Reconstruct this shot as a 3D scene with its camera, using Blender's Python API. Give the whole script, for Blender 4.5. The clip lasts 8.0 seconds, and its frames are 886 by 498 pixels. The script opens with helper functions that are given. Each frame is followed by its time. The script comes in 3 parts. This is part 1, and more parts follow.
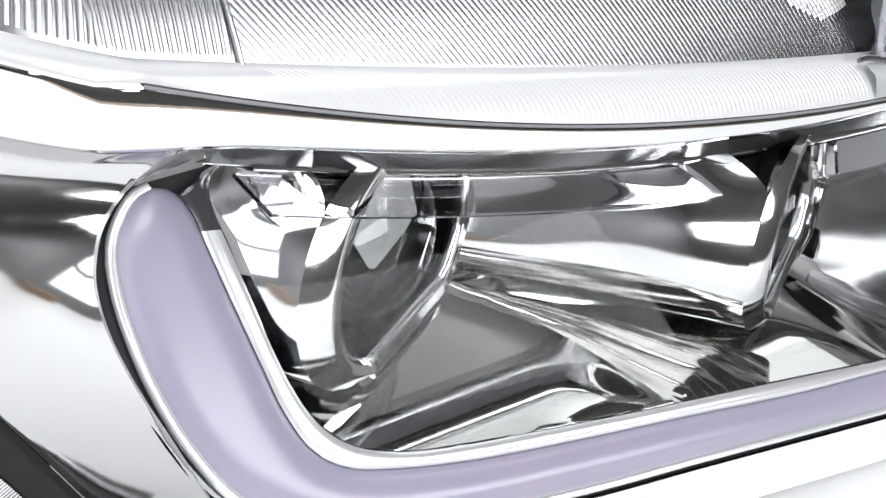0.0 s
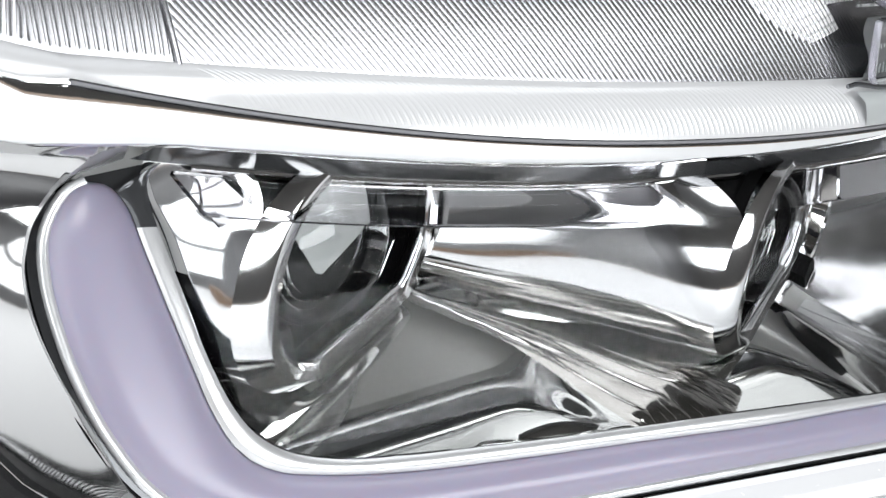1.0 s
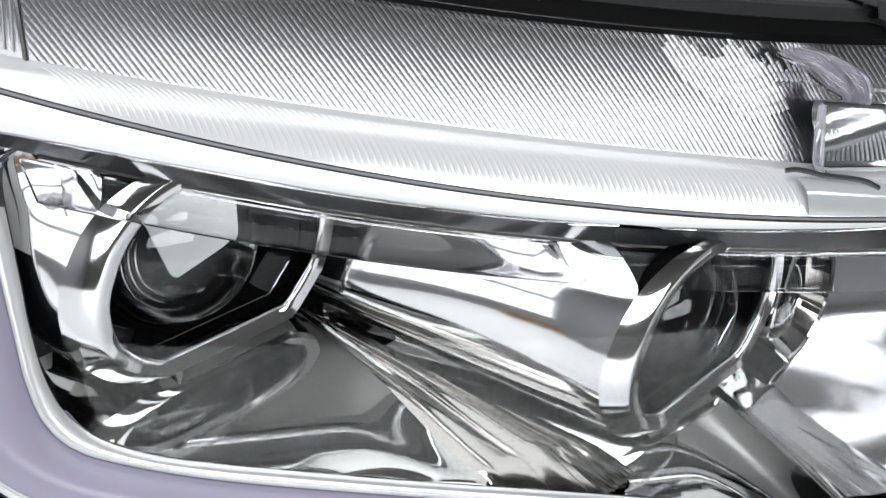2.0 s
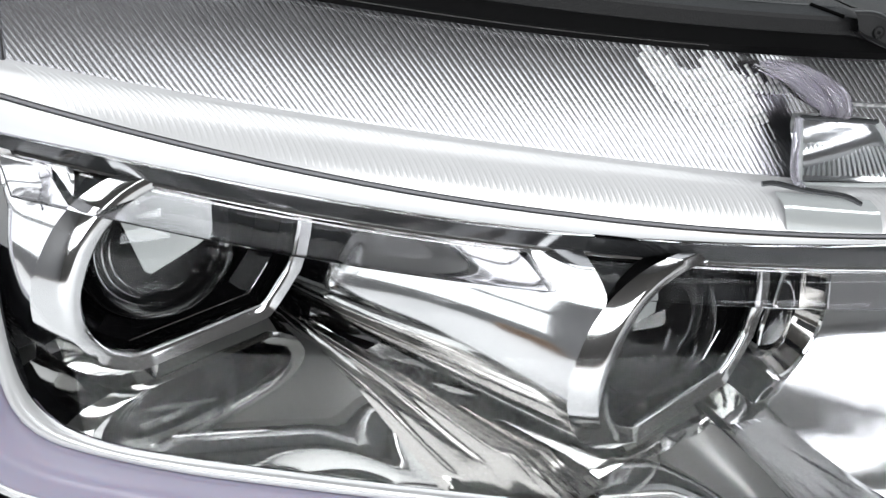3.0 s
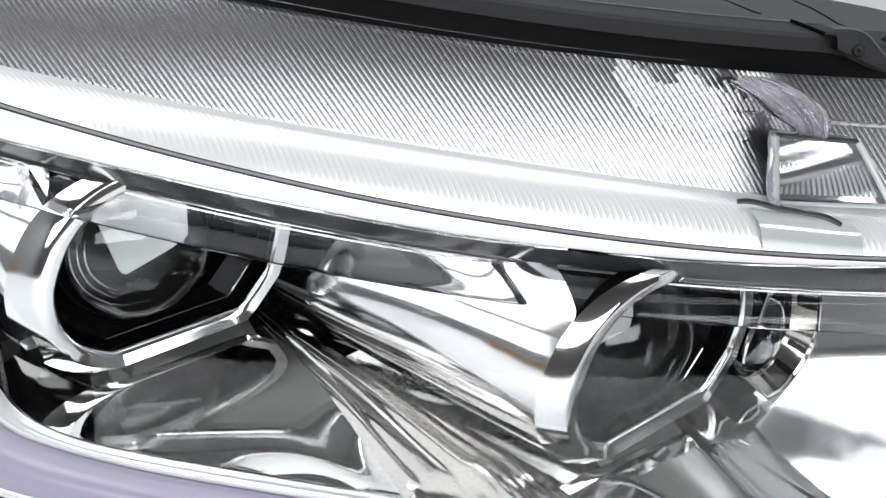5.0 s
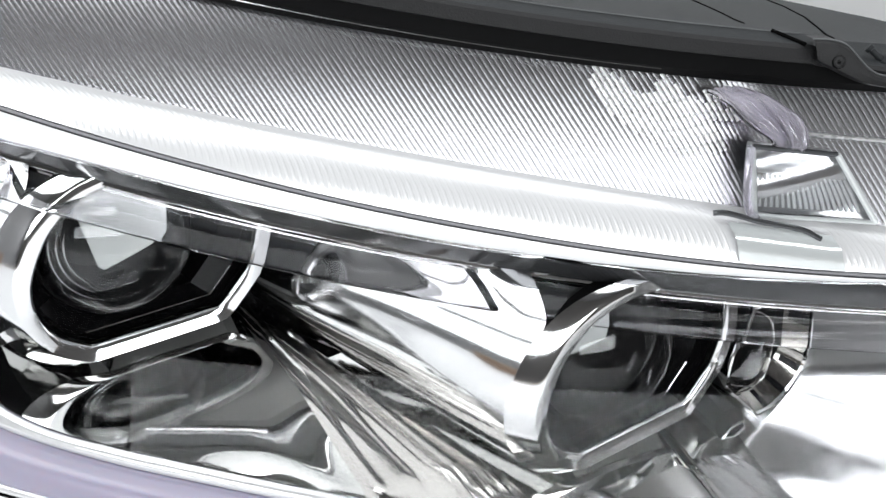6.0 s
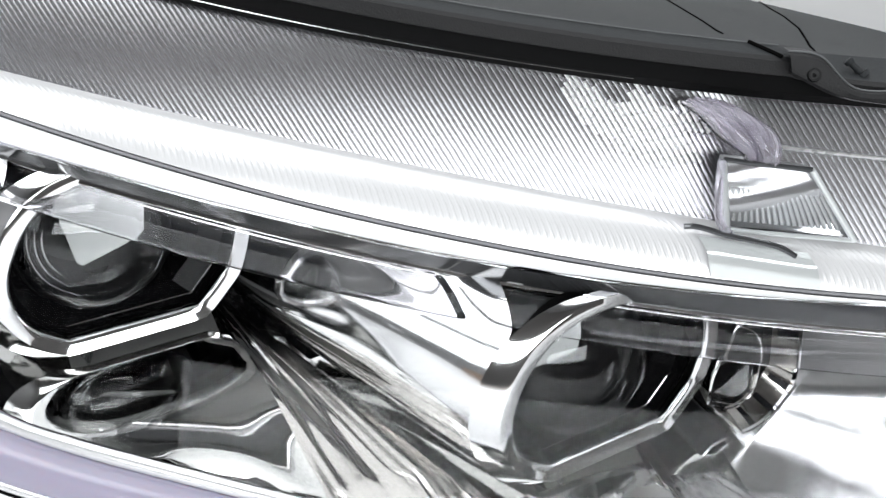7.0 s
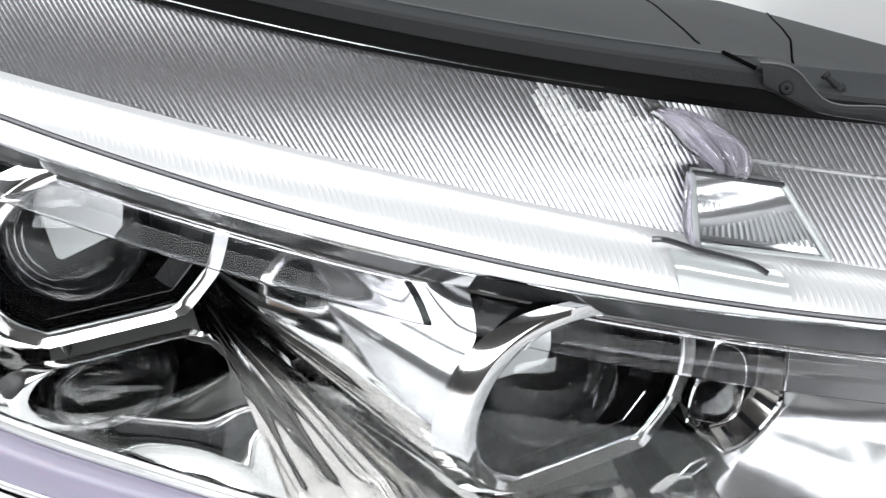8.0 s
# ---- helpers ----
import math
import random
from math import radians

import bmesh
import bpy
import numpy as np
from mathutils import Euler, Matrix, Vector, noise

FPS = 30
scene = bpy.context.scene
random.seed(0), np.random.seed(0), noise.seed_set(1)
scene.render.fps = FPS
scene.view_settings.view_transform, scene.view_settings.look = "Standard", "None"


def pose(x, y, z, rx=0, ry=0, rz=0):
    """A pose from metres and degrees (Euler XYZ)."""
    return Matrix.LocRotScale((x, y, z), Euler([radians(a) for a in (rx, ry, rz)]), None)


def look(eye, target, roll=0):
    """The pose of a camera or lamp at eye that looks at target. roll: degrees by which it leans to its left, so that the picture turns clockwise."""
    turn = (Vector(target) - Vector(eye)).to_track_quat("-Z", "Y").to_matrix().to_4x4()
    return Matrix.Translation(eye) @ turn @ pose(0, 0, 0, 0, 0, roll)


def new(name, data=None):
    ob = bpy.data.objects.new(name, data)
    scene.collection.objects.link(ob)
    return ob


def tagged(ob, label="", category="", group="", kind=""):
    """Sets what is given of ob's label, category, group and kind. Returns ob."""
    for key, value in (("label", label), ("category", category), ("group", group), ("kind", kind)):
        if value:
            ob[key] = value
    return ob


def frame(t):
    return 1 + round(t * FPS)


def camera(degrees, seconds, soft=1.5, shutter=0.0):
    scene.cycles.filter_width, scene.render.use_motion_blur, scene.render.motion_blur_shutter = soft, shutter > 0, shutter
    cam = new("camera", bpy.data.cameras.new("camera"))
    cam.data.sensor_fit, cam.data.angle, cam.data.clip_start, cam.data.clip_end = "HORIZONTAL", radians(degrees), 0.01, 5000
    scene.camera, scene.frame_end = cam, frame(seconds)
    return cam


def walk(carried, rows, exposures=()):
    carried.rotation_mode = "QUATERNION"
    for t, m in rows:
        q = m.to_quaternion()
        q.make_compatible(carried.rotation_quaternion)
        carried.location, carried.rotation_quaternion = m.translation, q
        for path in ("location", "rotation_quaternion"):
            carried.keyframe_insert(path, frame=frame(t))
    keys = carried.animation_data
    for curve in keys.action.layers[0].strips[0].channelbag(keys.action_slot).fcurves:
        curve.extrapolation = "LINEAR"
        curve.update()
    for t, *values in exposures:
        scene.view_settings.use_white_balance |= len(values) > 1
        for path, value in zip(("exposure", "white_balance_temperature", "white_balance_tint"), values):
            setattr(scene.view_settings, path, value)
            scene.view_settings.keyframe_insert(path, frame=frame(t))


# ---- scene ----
cam = camera(45.52, 8.0)
PATH = [
    (0, (-0.3149, -0.1528, 0.1479), (-0.0306, -0.0084, 0.0035), 2.63),
    (0.5, (-0.3095, -0.1620, 0.1474), (-0.0275, -0.0119, 0.0044), 2.99),
    (1, (-0.2944, -0.1846, 0.1490), (-0.0202, -0.0203, 0.0066), 3.88),
    (1.2, (-0.2839, -0.1963, 0.1519), (-0.0152, -0.0245, 0.0078), 4.90),
    (1.5, (-0.2629, -0.2198, 0.1509), (-0.0031, -0.0319, 0.0107), 6.55),
    (1.8, (-0.2361, -0.2576, 0.1508), (0.0060, -0.0444, 0.0168), 6.93),
    (2, (-0.2147, -0.2847, 0.1557), (0.0119, -0.0540, 0.0219), 6.72),
    (2.2, (-0.2014, -0.2984, 0.1551), (0.0165, -0.0581, 0.0238), 6.83),
    (3.5, (-0.1881, -0.3128, 0.1591), (0.0195, -0.0639, 0.0271), 6.69),
    (4, (-0.1826, -0.3179, 0.1590), (0.0216, -0.0657, 0.0279), 6.79),
    (4.5, (-0.1749, -0.3230, 0.1610), (0.0245, -0.0675, 0.0291), 6.88),
    (6, (-0.1399, -0.3457, 0.1655), (0.0373, -0.0746, 0.0330), 7.20),
    (6.5, (-0.1245, -0.3538, 0.1683), (0.0428, -0.0770, 0.0346), 7.28),
    (7, (-0.1090, -0.3604, 0.1709), (0.0486, -0.0785, 0.0360), 7.33),
    (7.5, (-0.0946, -0.3664, 0.1723), (0.0541, -0.0797, 0.0371), 7.47),
    (8, (-0.0774, -0.3726, 0.1738), (0.0605, -0.0808, 0.0384), 7.64),
]
walk(cam, [(t, look(eye, target, roll)) for t, eye, target, roll in PATH], exposures=[(0.0, 0.34), (1.0, 0.17), (1.5, 0.03), (2.0, 0.0), (4.0, 0.07), (6.5, 0.20), (8.0, 0.28)])

# ---- world ----
world = bpy.data.worlds.new("studio_world")
scene.world = world
world.use_nodes = True
bg = world.node_tree.nodes["Background"]
bg.inputs["Color"].default_value = (0.92, 0.95, 1.0, 1)
bg.inputs["Strength"].default_value = 0.25


def softbox(name, eye, target, w, h, watts, color=(0.952, 0.978, 1.0)):
    data = bpy.data.lights.new(name, "AREA")
    data.shape, data.size, data.size_y, data.energy, data.color = "RECTANGLE", w, h, watts, color
    ob = new(name, data)
    ob.matrix_world = look(eye, target)
    return ob


softbox("softbox_overhead", (0.0, 0.05, 1.55), (0.0, 0.04, 0), 2.9, 2.2, 32)
softbox("softbox_key", (-0.95, -0.75, 1.25), (0, 0, 0), 0.8, 0.6, 7)
softbox("softbox_front", (-0.72, -1.90, 0.34), (-0.72, 0, 0.20), 2.16, 0.56, 25)
softbox("softbox_side", (-1.65, 0.22, 0.33), (0, 0.22, 0.30), 1.85, 0.52, 5.6)
softbox("softbox_side_upper", (-1.65, 0.22, 1.10), (0, 0.22, 0.80), 1.85, 0.80, 8.6)


# ---- materials ----
def material(name, color, rough=0.4, metal=0.0, bump=0.0, scale=400.0, vary=0.06, rough_vary=0.05, **more):
    m = bpy.data.materials.new(name)
    m.use_nodes = True
    n, l = m.node_tree.nodes, m.node_tree.links
    b = n["Principled BSDF"]
    geo = n.new("ShaderNodeTexCoord")
    fine, broad = n.new("ShaderNodeTexNoise"), n.new("ShaderNodeTexNoise")
    fine.inputs["Scale"].default_value, fine.inputs["Detail"].default_value = scale, 3
    broad.inputs["Scale"].default_value, broad.inputs["Detail"].default_value = scale / 18, 4
    for t in (fine, broad):
        l.new(geo.outputs["Object"], t.inputs["Vector"])
    ramp = n.new("ShaderNodeMix")
    ramp.data_type = "RGBA"
    ramp.inputs["A"].default_value = (*[c * (1 - vary) for c in color], 1)
    ramp.inputs["B"].default_value = (*[min(1, c * (1 + vary)) for c in color], 1)
    l.new(broad.outputs["Fac"], ramp.inputs["Factor"])
    l.new(ramp.outputs["Result"], b.inputs["Base Color"])
    r = n.new("ShaderNodeMapRange")
    r.inputs["To Min"].default_value, r.inputs["To Max"].default_value = max(0.0, rough - rough_vary), min(1, rough + rough_vary)
    l.new(fine.outputs["Fac"], r.inputs["Value"])
    l.new(r.outputs["Result"], b.inputs["Roughness"])
    b.inputs["Metallic"].default_value = metal
    if bump:
        k = n.new("ShaderNodeBump")
        k.inputs["Strength"].default_value, k.inputs["Distance"].default_value = bump, 0.0006
        l.new(fine.outputs["Fac"], k.inputs["Height"])
        l.new(k.outputs["Normal"], b.inputs["Normal"])
    for key, value in more.items():
        b.inputs[key.replace("_", " ")].default_value = value
    return m


CHROME = material("chrome_plating", (0.86, 0.865, 0.87), 0.035, 1.0, vary=0.02, rough_vary=0.02)
RIM_CHROME = material("rim_chrome", (0.82, 0.82, 0.825), 0.085, 1.0, vary=0.02, rough_vary=0.02)
FAN = material("ridged_chrome", (0.42, 0.405, 0.385), 0.12, 1.0, vary=0.03, rough_vary=0.03)
FLOOR = material("floor_chrome", (0.58, 0.58, 0.565), 0.04, 1.0, vary=0.03, rough_vary=0.006)
SATIN = material("satin_silver_trim", (0.82, 0.82, 0.83), 0.16, 1.0, vary=0.03, rough_vary=0.05)
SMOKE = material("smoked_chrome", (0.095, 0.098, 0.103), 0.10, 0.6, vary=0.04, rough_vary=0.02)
RIBBED = material("ribbed_optic_plastic", (0.315, 0.315, 0.327), 0.24, 1.0, vary=0.04, rough_vary=0.03)
# paler plastic for the painted reflection on the ribs and the raised line
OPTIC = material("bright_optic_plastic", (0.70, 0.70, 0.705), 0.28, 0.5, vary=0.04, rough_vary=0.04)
CEIL = material("satin_recess_ceiling", (0.78, 0.78, 0.775), 0.34, 0.6, vary=0.05, scale=80)
LIP = material("clear_coated_lip", (0.72, 0.72, 0.725), 0.16, 0.25, vary=0.02, rough_vary=0.03)
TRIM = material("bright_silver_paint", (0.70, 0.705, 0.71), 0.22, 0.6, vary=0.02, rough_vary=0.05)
LAVENDER = material("lavender_light_guide", (0.275, 0.253, 0.335), 0.32, 0.0, vary=0.04, rough_vary=0.05, Coat_Weight=0.5, Coat_Roughness=0.20, Subsurface_Weight=0.2, Subsurface_Scale=0.004)
PANE = material("clear_window_plastic", (0.66, 0.69, 0.69), 0.12, 0.4, vary=0.05, rough_vary=0.04)
ROLL = material("dark_coated_return", (0.33, 0.332, 0.335), 0.20, 0.6, vary=0.08, rough_vary=0.06)
BODY = material("coated_side_chrome", (0.62, 0.62, 0.62), 0.09, 1.0, vary=0.03, rough_vary=0.03, scale=120)
SKIRT = material("white_silver_paint", (0.80, 0.80, 0.81), 0.25, 0.15, vary=0.03, rough_vary=0.06)
BACKING = material("grey_clear_plastic", (0.46, 0.47, 0.475), 0.14, 0.7, vary=0.12, rough_vary=0.05, scale=250)
PANEL = material("soft_silver_panel", (0.70, 0.70, 0.705), 0.16, 1.0, vary=0.06, rough_vary=0.04, scale=90)
GROOVE = material("grey_groove_paint", (0.20, 0.20, 0.21), 0.5, 0.0, vary=0.1)
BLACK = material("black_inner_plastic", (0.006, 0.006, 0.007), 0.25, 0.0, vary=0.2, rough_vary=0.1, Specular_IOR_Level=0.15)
GLOSS = material("glossy_black_finish", (0.002, 0.002, 0.0022), 0.10, 0.0, vary=0.2, rough_vary=0.08, Specular_IOR_Level=0.06)
PLASTIC = material("grey_black_moulded_plastic", (0.0135, 0.0155, 0.017), 0.6, 0.0, bump=0.25, scale=2500, vary=0.15, rough_vary=0.12, Specular_IOR_Level=0.3)
# flat grey for the highlights painted along the housing and bracket edges
EDGE_HIGHLIGHT = material("grey_edge_highlight", (0.075, 0.078, 0.08), 0.5, 0.0, vary=0.3)
SEAM = material("dark_joint", (0.003, 0.003, 0.003), 0.95, 0.0, Specular_IOR_Level=0.0)
RUBBER = material("dark_grey_gasket", (0.006, 0.006, 0.0065), 0.5, 0.0, bump=0.3, scale=1500, vary=0.2, rough_vary=0.1, Specular_IOR_Level=0.3)
WHITE = material("white_table_laminate", (0.80, 0.80, 0.80), 0.35, 0.0, scale=60, vary=0.03, rough_vary=0.08)
PALE = material("white_studio_wall", (0.87, 0.87, 0.87), 0.8, 0.0, bump=0.1, scale=40, vary=0.04)
DARK = material("grey_studio_wall", (0.235, 0.235, 0.238), 0.85, 0.0, bump=0.3, scale=30, vary=0.25)
MIDGREY = material("grey_backdrop_wall", (0.112, 0.106, 0.101), 0.85, 0.0, bump=0.2, scale=30, vary=0.1)
COPPER = material("brown_paper_board", (0.22, 0.145, 0.095), 0.7, 0.0, scale=50, vary=0.2)


def clear(name, color, rough, ior, through_=1.0):
    m = bpy.data.materials.new(name)
    m.use_nodes = True
    b = m.node_tree.nodes["Principled BSDF"]
    b.inputs["Base Color"].default_value = (*color, 1)
    b.inputs["Roughness"].default_value, b.inputs["IOR"].default_value = rough, ior
    b.inputs["Transmission Weight"].default_value = through_
    return m


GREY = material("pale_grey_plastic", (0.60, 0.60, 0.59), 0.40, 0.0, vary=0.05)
ACRYLIC = clear("clear_acrylic", (0.96, 0.955, 0.98), 0.02, 1.46)
LILAC = clear("lilac_tinted_acrylic", (0.84, 0.81, 0.89), 0.05, 1.4, 0.86)


def sheet(name, straight):
    """Thin clear cover: clear straight through, with the gloss of its surface."""
    m = bpy.data.materials.new(name)
    m.use_nodes = True
    n, l = m.node_tree.nodes, m.node_tree.links
    n.remove(n["Principled BSDF"])
    mix, see, gloss, fres = n.new("ShaderNodeMixShader"), n.new("ShaderNodeBsdfTransparent"), n.new("ShaderNodeBsdfGlossy"), n.new("ShaderNodeLayerWeight")
    see.inputs["Color"].default_value = (0.985, 0.988, 0.99, 1)
    gloss.inputs["Roughness"].default_value = 0.0
    fres.inputs["Blend"].default_value = 0.5
    power, share = n.new("ShaderNodeMath"), n.new("ShaderNodeMath")
    power.operation, power.inputs[1].default_value = "POWER", 5.0
    share.operation, share.inputs[1].default_value, share.inputs[2].default_value = "MULTIPLY_ADD", 0.9, straight
    l.new(fres.outputs["Facing"], power.inputs[0])
    l.new(power.outputs[0], share.inputs[0])
    l.new(share.outputs[0], mix.inputs["Fac"])
    l.new(see.outputs["BSDF"], mix.inputs[1])
    l.new(gloss.outputs["BSDF"], mix.inputs[2])
    l.new(mix.outputs["Shader"], n["Material Output"].inputs["Surface"])
    return m


COVER = sheet("clear_polycarbonate_cover", 0.006)
LENS = sheet("coated_lens_glass", 0.055)
INNER = sheet("inner_lens_face", 0.02)
SHIELD = material("brushed_shield_silver", (0.29, 0.295, 0.29), 0.42, 0.7, vary=0.2, scale=120)
MATT = material("matt_black_bowl", (0.002, 0.002, 0.0022), 0.7, 0.0, vary=0.3, Specular_IOR_Level=0.1)


# ---- shape helpers ----
def finish(bm, angle=38.0):
    bmesh.ops.remove_doubles(bm, verts=bm.verts, dist=1e-6)
    bmesh.ops.recalc_face_normals(bm, faces=bm.faces)
    for f in bm.faces:
        f.smooth = True
    for e in bm.edges:
        if len(e.link_faces) == 2 and e.calc_face_angle(0) > radians(angle):
            e.smooth = False
    return bm


def part(name, bm, mat, parent=None, label="", angle=38.0, flip=False):
    finish(bm, angle)
    if flip:
        bmesh.ops.reverse_faces(bm, faces=bm.faces)
    mesh = bpy.data.meshes.new(name)
    bm.to_mesh(mesh)
    bm.free()
    mesh.materials.append(mat)
    ob = new(name, mesh)
    ob.parent = parent
    return tagged(ob, label)


def loft(rows, closed=False, caps=False, bm=None):
    """Quads between rows of points, each row as long as the others."""
    bm = bm or bmesh.new()
    grid = [[bm.verts.new(p) for p in row] for row in rows]
    n = len(grid[0])
    for a, b in zip(grid, grid[1:]):
        for i in range(n if closed else n - 1):
            j = (i + 1) % n
            bm.faces.new((a[i], a[j], b[j], b[i]))
    if caps:
        bm.faces.new(grid[0][::-1])
        bm.faces.new(grid[-1])
    return bm


def spline(points, n):
    """A smooth curve through the points, n samples by chord length."""
    p = np.array(points, float)
    d = np.r_[0, np.cumsum(np.linalg.norm(np.diff(p, axis=0), axis=1) ** 0.5)]
    c = np.vstack([2 * p[0] - p[1], p, 2 * p[-1] - p[-2]])
    k = np.r_[d[0] - (d[1] - d[0]), d, d[-1] + (d[-1] - d[-2])]
    out = []
    for u in np.linspace(0, d[-1], n):
        i = min(max(np.searchsorted(d, u, "right") - 1, 0), len(p) - 2) + 1
        t0, t1, t2, t3 = k[i - 1 : i + 3]
        a1 = (t1 - u) / (t1 - t0) * c[i - 1] + (u - t0) / (t1 - t0) * c[i]
        a2 = (t2 - u) / (t2 - t1) * c[i] + (u - t1) / (t2 - t1) * c[i + 1]
        a3 = (t3 - u) / (t3 - t2) * c[i + 1] + (u - t2) / (t3 - t2) * c[i + 2]
        b1 = (t2 - u) / (t2 - t0) * a1 + (u - t0) / (t2 - t0) * a2
        b2 = (t3 - u) / (t3 - t1) * a2 + (u - t1) / (t3 - t1) * a3
        out.append((t2 - u) / (t2 - t1) * b1 + (u - t1) / (t2 - t1) * b2)
    return [Vector(q) for q in out]


def tube(points, radius, sides=10, bm=None, caps=True):
    pts = [Vector(p) for p in points]
    rows, up = [], Vector((0.13, 0.07, 1)).normalized()
    for i, p in enumerate(pts):
        t = (pts[min(i + 1, len(pts) - 1)] - pts[max(i - 1, 0)]).normalized()
        a = t.cross(up).normalized()
        b = a.cross(t)
        r = radius(i / (len(pts) - 1)) if callable(radius) else radius
        rows.append([p + r * (a * math.cos(v) + b * math.sin(v)) for v in [2 * math.pi * k / sides for k in range(sides)]])
    return loft(rows, True, caps, bm)


def box(lo, hi, bevel=0.0):
    bm = bmesh.new()
    bmesh.ops.create_cube(bm, size=1)
    lo, hi = Vector(lo), Vector(hi)
    for v in bm.verts:
        v.co = Vector([(lo[i] + hi[i]) / 2 + v.co[i] * (hi[i] - lo[i]) for i in range(3)])
    if bevel:
        bmesh.ops.bevel(bm, geom=bm.edges[:], offset=bevel, segments=2, affect="EDGES", profile=0.7)
    return bm


# ---- plan of the lamp ----
# s runs along the lamp's front; it is x on the straight stretch, and wraps backwards at the outer end.
BEND, SLOPE = -0.126, 0.566
LONG = math.hypot(1, SLOPE)


def plan(s, o=0.0):
    """Place in plan: o metres behind the front line (in y on the straight stretch)."""
    if s >= BEND:
        return s, -0.030 - SLOPE * s + o
    x, y, a = BEND, -0.030 - SLOPE * BEND, math.atan(SLOPE)
    left, step = (BEND - s) * LONG, 0.002
    while left > 1e-9:
        d = min(step, left)
        a = min(a + d * 14.0, radians(80))
        x, y, left = x - d * math.cos(a), y + d * math.sin(a), left - d
    k = o / LONG
    return x + k * math.sin(a), y + k * math.cos(a)


def at(s, o, z):
    x, y = plan(s, o)
    return Vector((x, y, z))


def quad(a, b, c):
    def z(s):
        if s < -0.12:
            return a - b * 0.12 + c * 0.0144 - (s + 0.12) * 0.34
        return a + b * s + c * s * s if s < 0.2 else a + b * 0.2 + c * 0.04 + (s - 0.2) * (b + 0.4 * c) * 0.6
    return z


z_a, flat_b, flat_c = quad(0.0258, -0.145, 0.55), quad(0.0351, -0.144, 0.70), quad(0.0452, -0.171, 0.67)


def z_b(s):
    return flat_b(s) + float(np.interp(s, (-0.126, -0.112, -0.10, -0.077, -0.05, 0.0), (-0.0075, -0.0047, -0.003, -0.0017, -0.0008, 0)))


def z_c(s):
    return flat_c(s) + float(np.interp(s, (-0.16, -0.13, -0.09, -0.02, 0.06), (0.0, -0.0030, -0.0024, -0.0012, 0)))


z_d, z_e = quad(0.062, -0.11, 0.25), quad(0.101, -0.095, 0.45)

RAKE = 0.55
OUT = Vector((-0.566, -1, RAKE)).normalized()


def face(x, z, lift=0.0):
    """A point of the raked front face, lifted outwards."""
    return Vector((x, -0.030 - SLOPE * x + RAKE * (z - 0.03), z)) + OUT * lift


def steps(a, b, n):
    return [a + (b - a) * i / (n - 1) for i in range(n)]


headlamp = tagged(new("headlamp"), "car headlamp with chrome inside, two projector lenses and lavender light guide", "headlamp")

# ---- the brow above the opening ----
def brow_profile(s):
    a, b, c, d = z_a(s), z_b(s), z_c(s), z_d(s)
    h = d - c
    lip = [(0.0, d), (-0.0025, d - 0.05 * h), (-0.0055, d - 0.18 * h), (-0.0082, d - 0.36 * h), (-0.0105, d - 0.58 * h), (-0.0121, d - 0.78 * h), (-0.0131, c + 0.0010)]
    low = [(-0.0118, c + 0.0007), (-0.0116, c - 0.0007), (-0.0133, c - 0.0011), (-0.0132, b + 0.4 * (c - b)), (-0.0124, b + 0.0012), (-0.0108, b)]
    band = [(-0.0108, b), (-0.006, b - 0.45 * (b - a)), (-0.0008, a + 0.0012)]
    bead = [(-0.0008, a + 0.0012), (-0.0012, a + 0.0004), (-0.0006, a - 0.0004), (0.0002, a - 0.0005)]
    # underside of the chrome edge, coloured dark to dim its image in the floor
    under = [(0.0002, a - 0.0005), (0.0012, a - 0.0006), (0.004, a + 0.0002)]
    return lip, low, band, bead, under


S_ALL = steps(-0.21, 0.34, 150)
part("recess_ceiling", loft([[at(s, o, z_a(s) + z) for o, z in ((0.004, 0.0002), (0.007, 0.009), (0.012, 0.015), (0.05, 0.019), (0.09, 0.014))] for s in steps(-0.10, 0.33, 60)]), CEIL, headlamp, "satin silver ceiling of the recess")
for k, (name, mat, lab) in enumerate((("lip", LIP, "clear-coated white brow lip"), ("rail", CHROME, "bright chrome rail with a dark groove"), ("band", SMOKE, "dark smoked chrome band"), ("edge_bead", CHROME, "thin bright chrome edge"), ("bead_return", SMOKE, "underside of the chrome edge, coloured dark to dim its reflection"))):
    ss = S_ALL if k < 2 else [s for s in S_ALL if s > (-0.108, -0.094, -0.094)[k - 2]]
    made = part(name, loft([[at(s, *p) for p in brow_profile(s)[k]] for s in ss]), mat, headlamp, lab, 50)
    lip_part = made if k == 0 else lip_part

part("groove_line", tube([at(s, -0.0129, z_c(s)) for s in S_ALL if s > -0.126], 0.00062, 8), GROOVE, headlamp, "dark groove between lip and rail", 50)

# fluted optic above the lip
def ease(x, a, b):
    k = min(max((x - a) / (b - a), 0), 1)
    return k * k * (3 - 2 * k)


def flute_o(t, s=0.0):
    """How far the optic leans back at the share t of its height; steadier past the boss."""
    k = ease(s, 0.125, 0.150)
    return (0.0105 + 0.0115 * k) * t + (0.0054 - 0.0054 * k) * t * t


fluted = part("fluted_optic", loft([[at(s, o, z) for o, z in ((0.0004 + flute_o(t, s), z_d(s) - 0.0005 + (z_e(s) + 0.0025 - z_d(s)) * t) for t in steps(0, 1, 9))] for s in S_ALL]), RIBBED, headlamp, "silver fluted optic with fine slanted ribs")


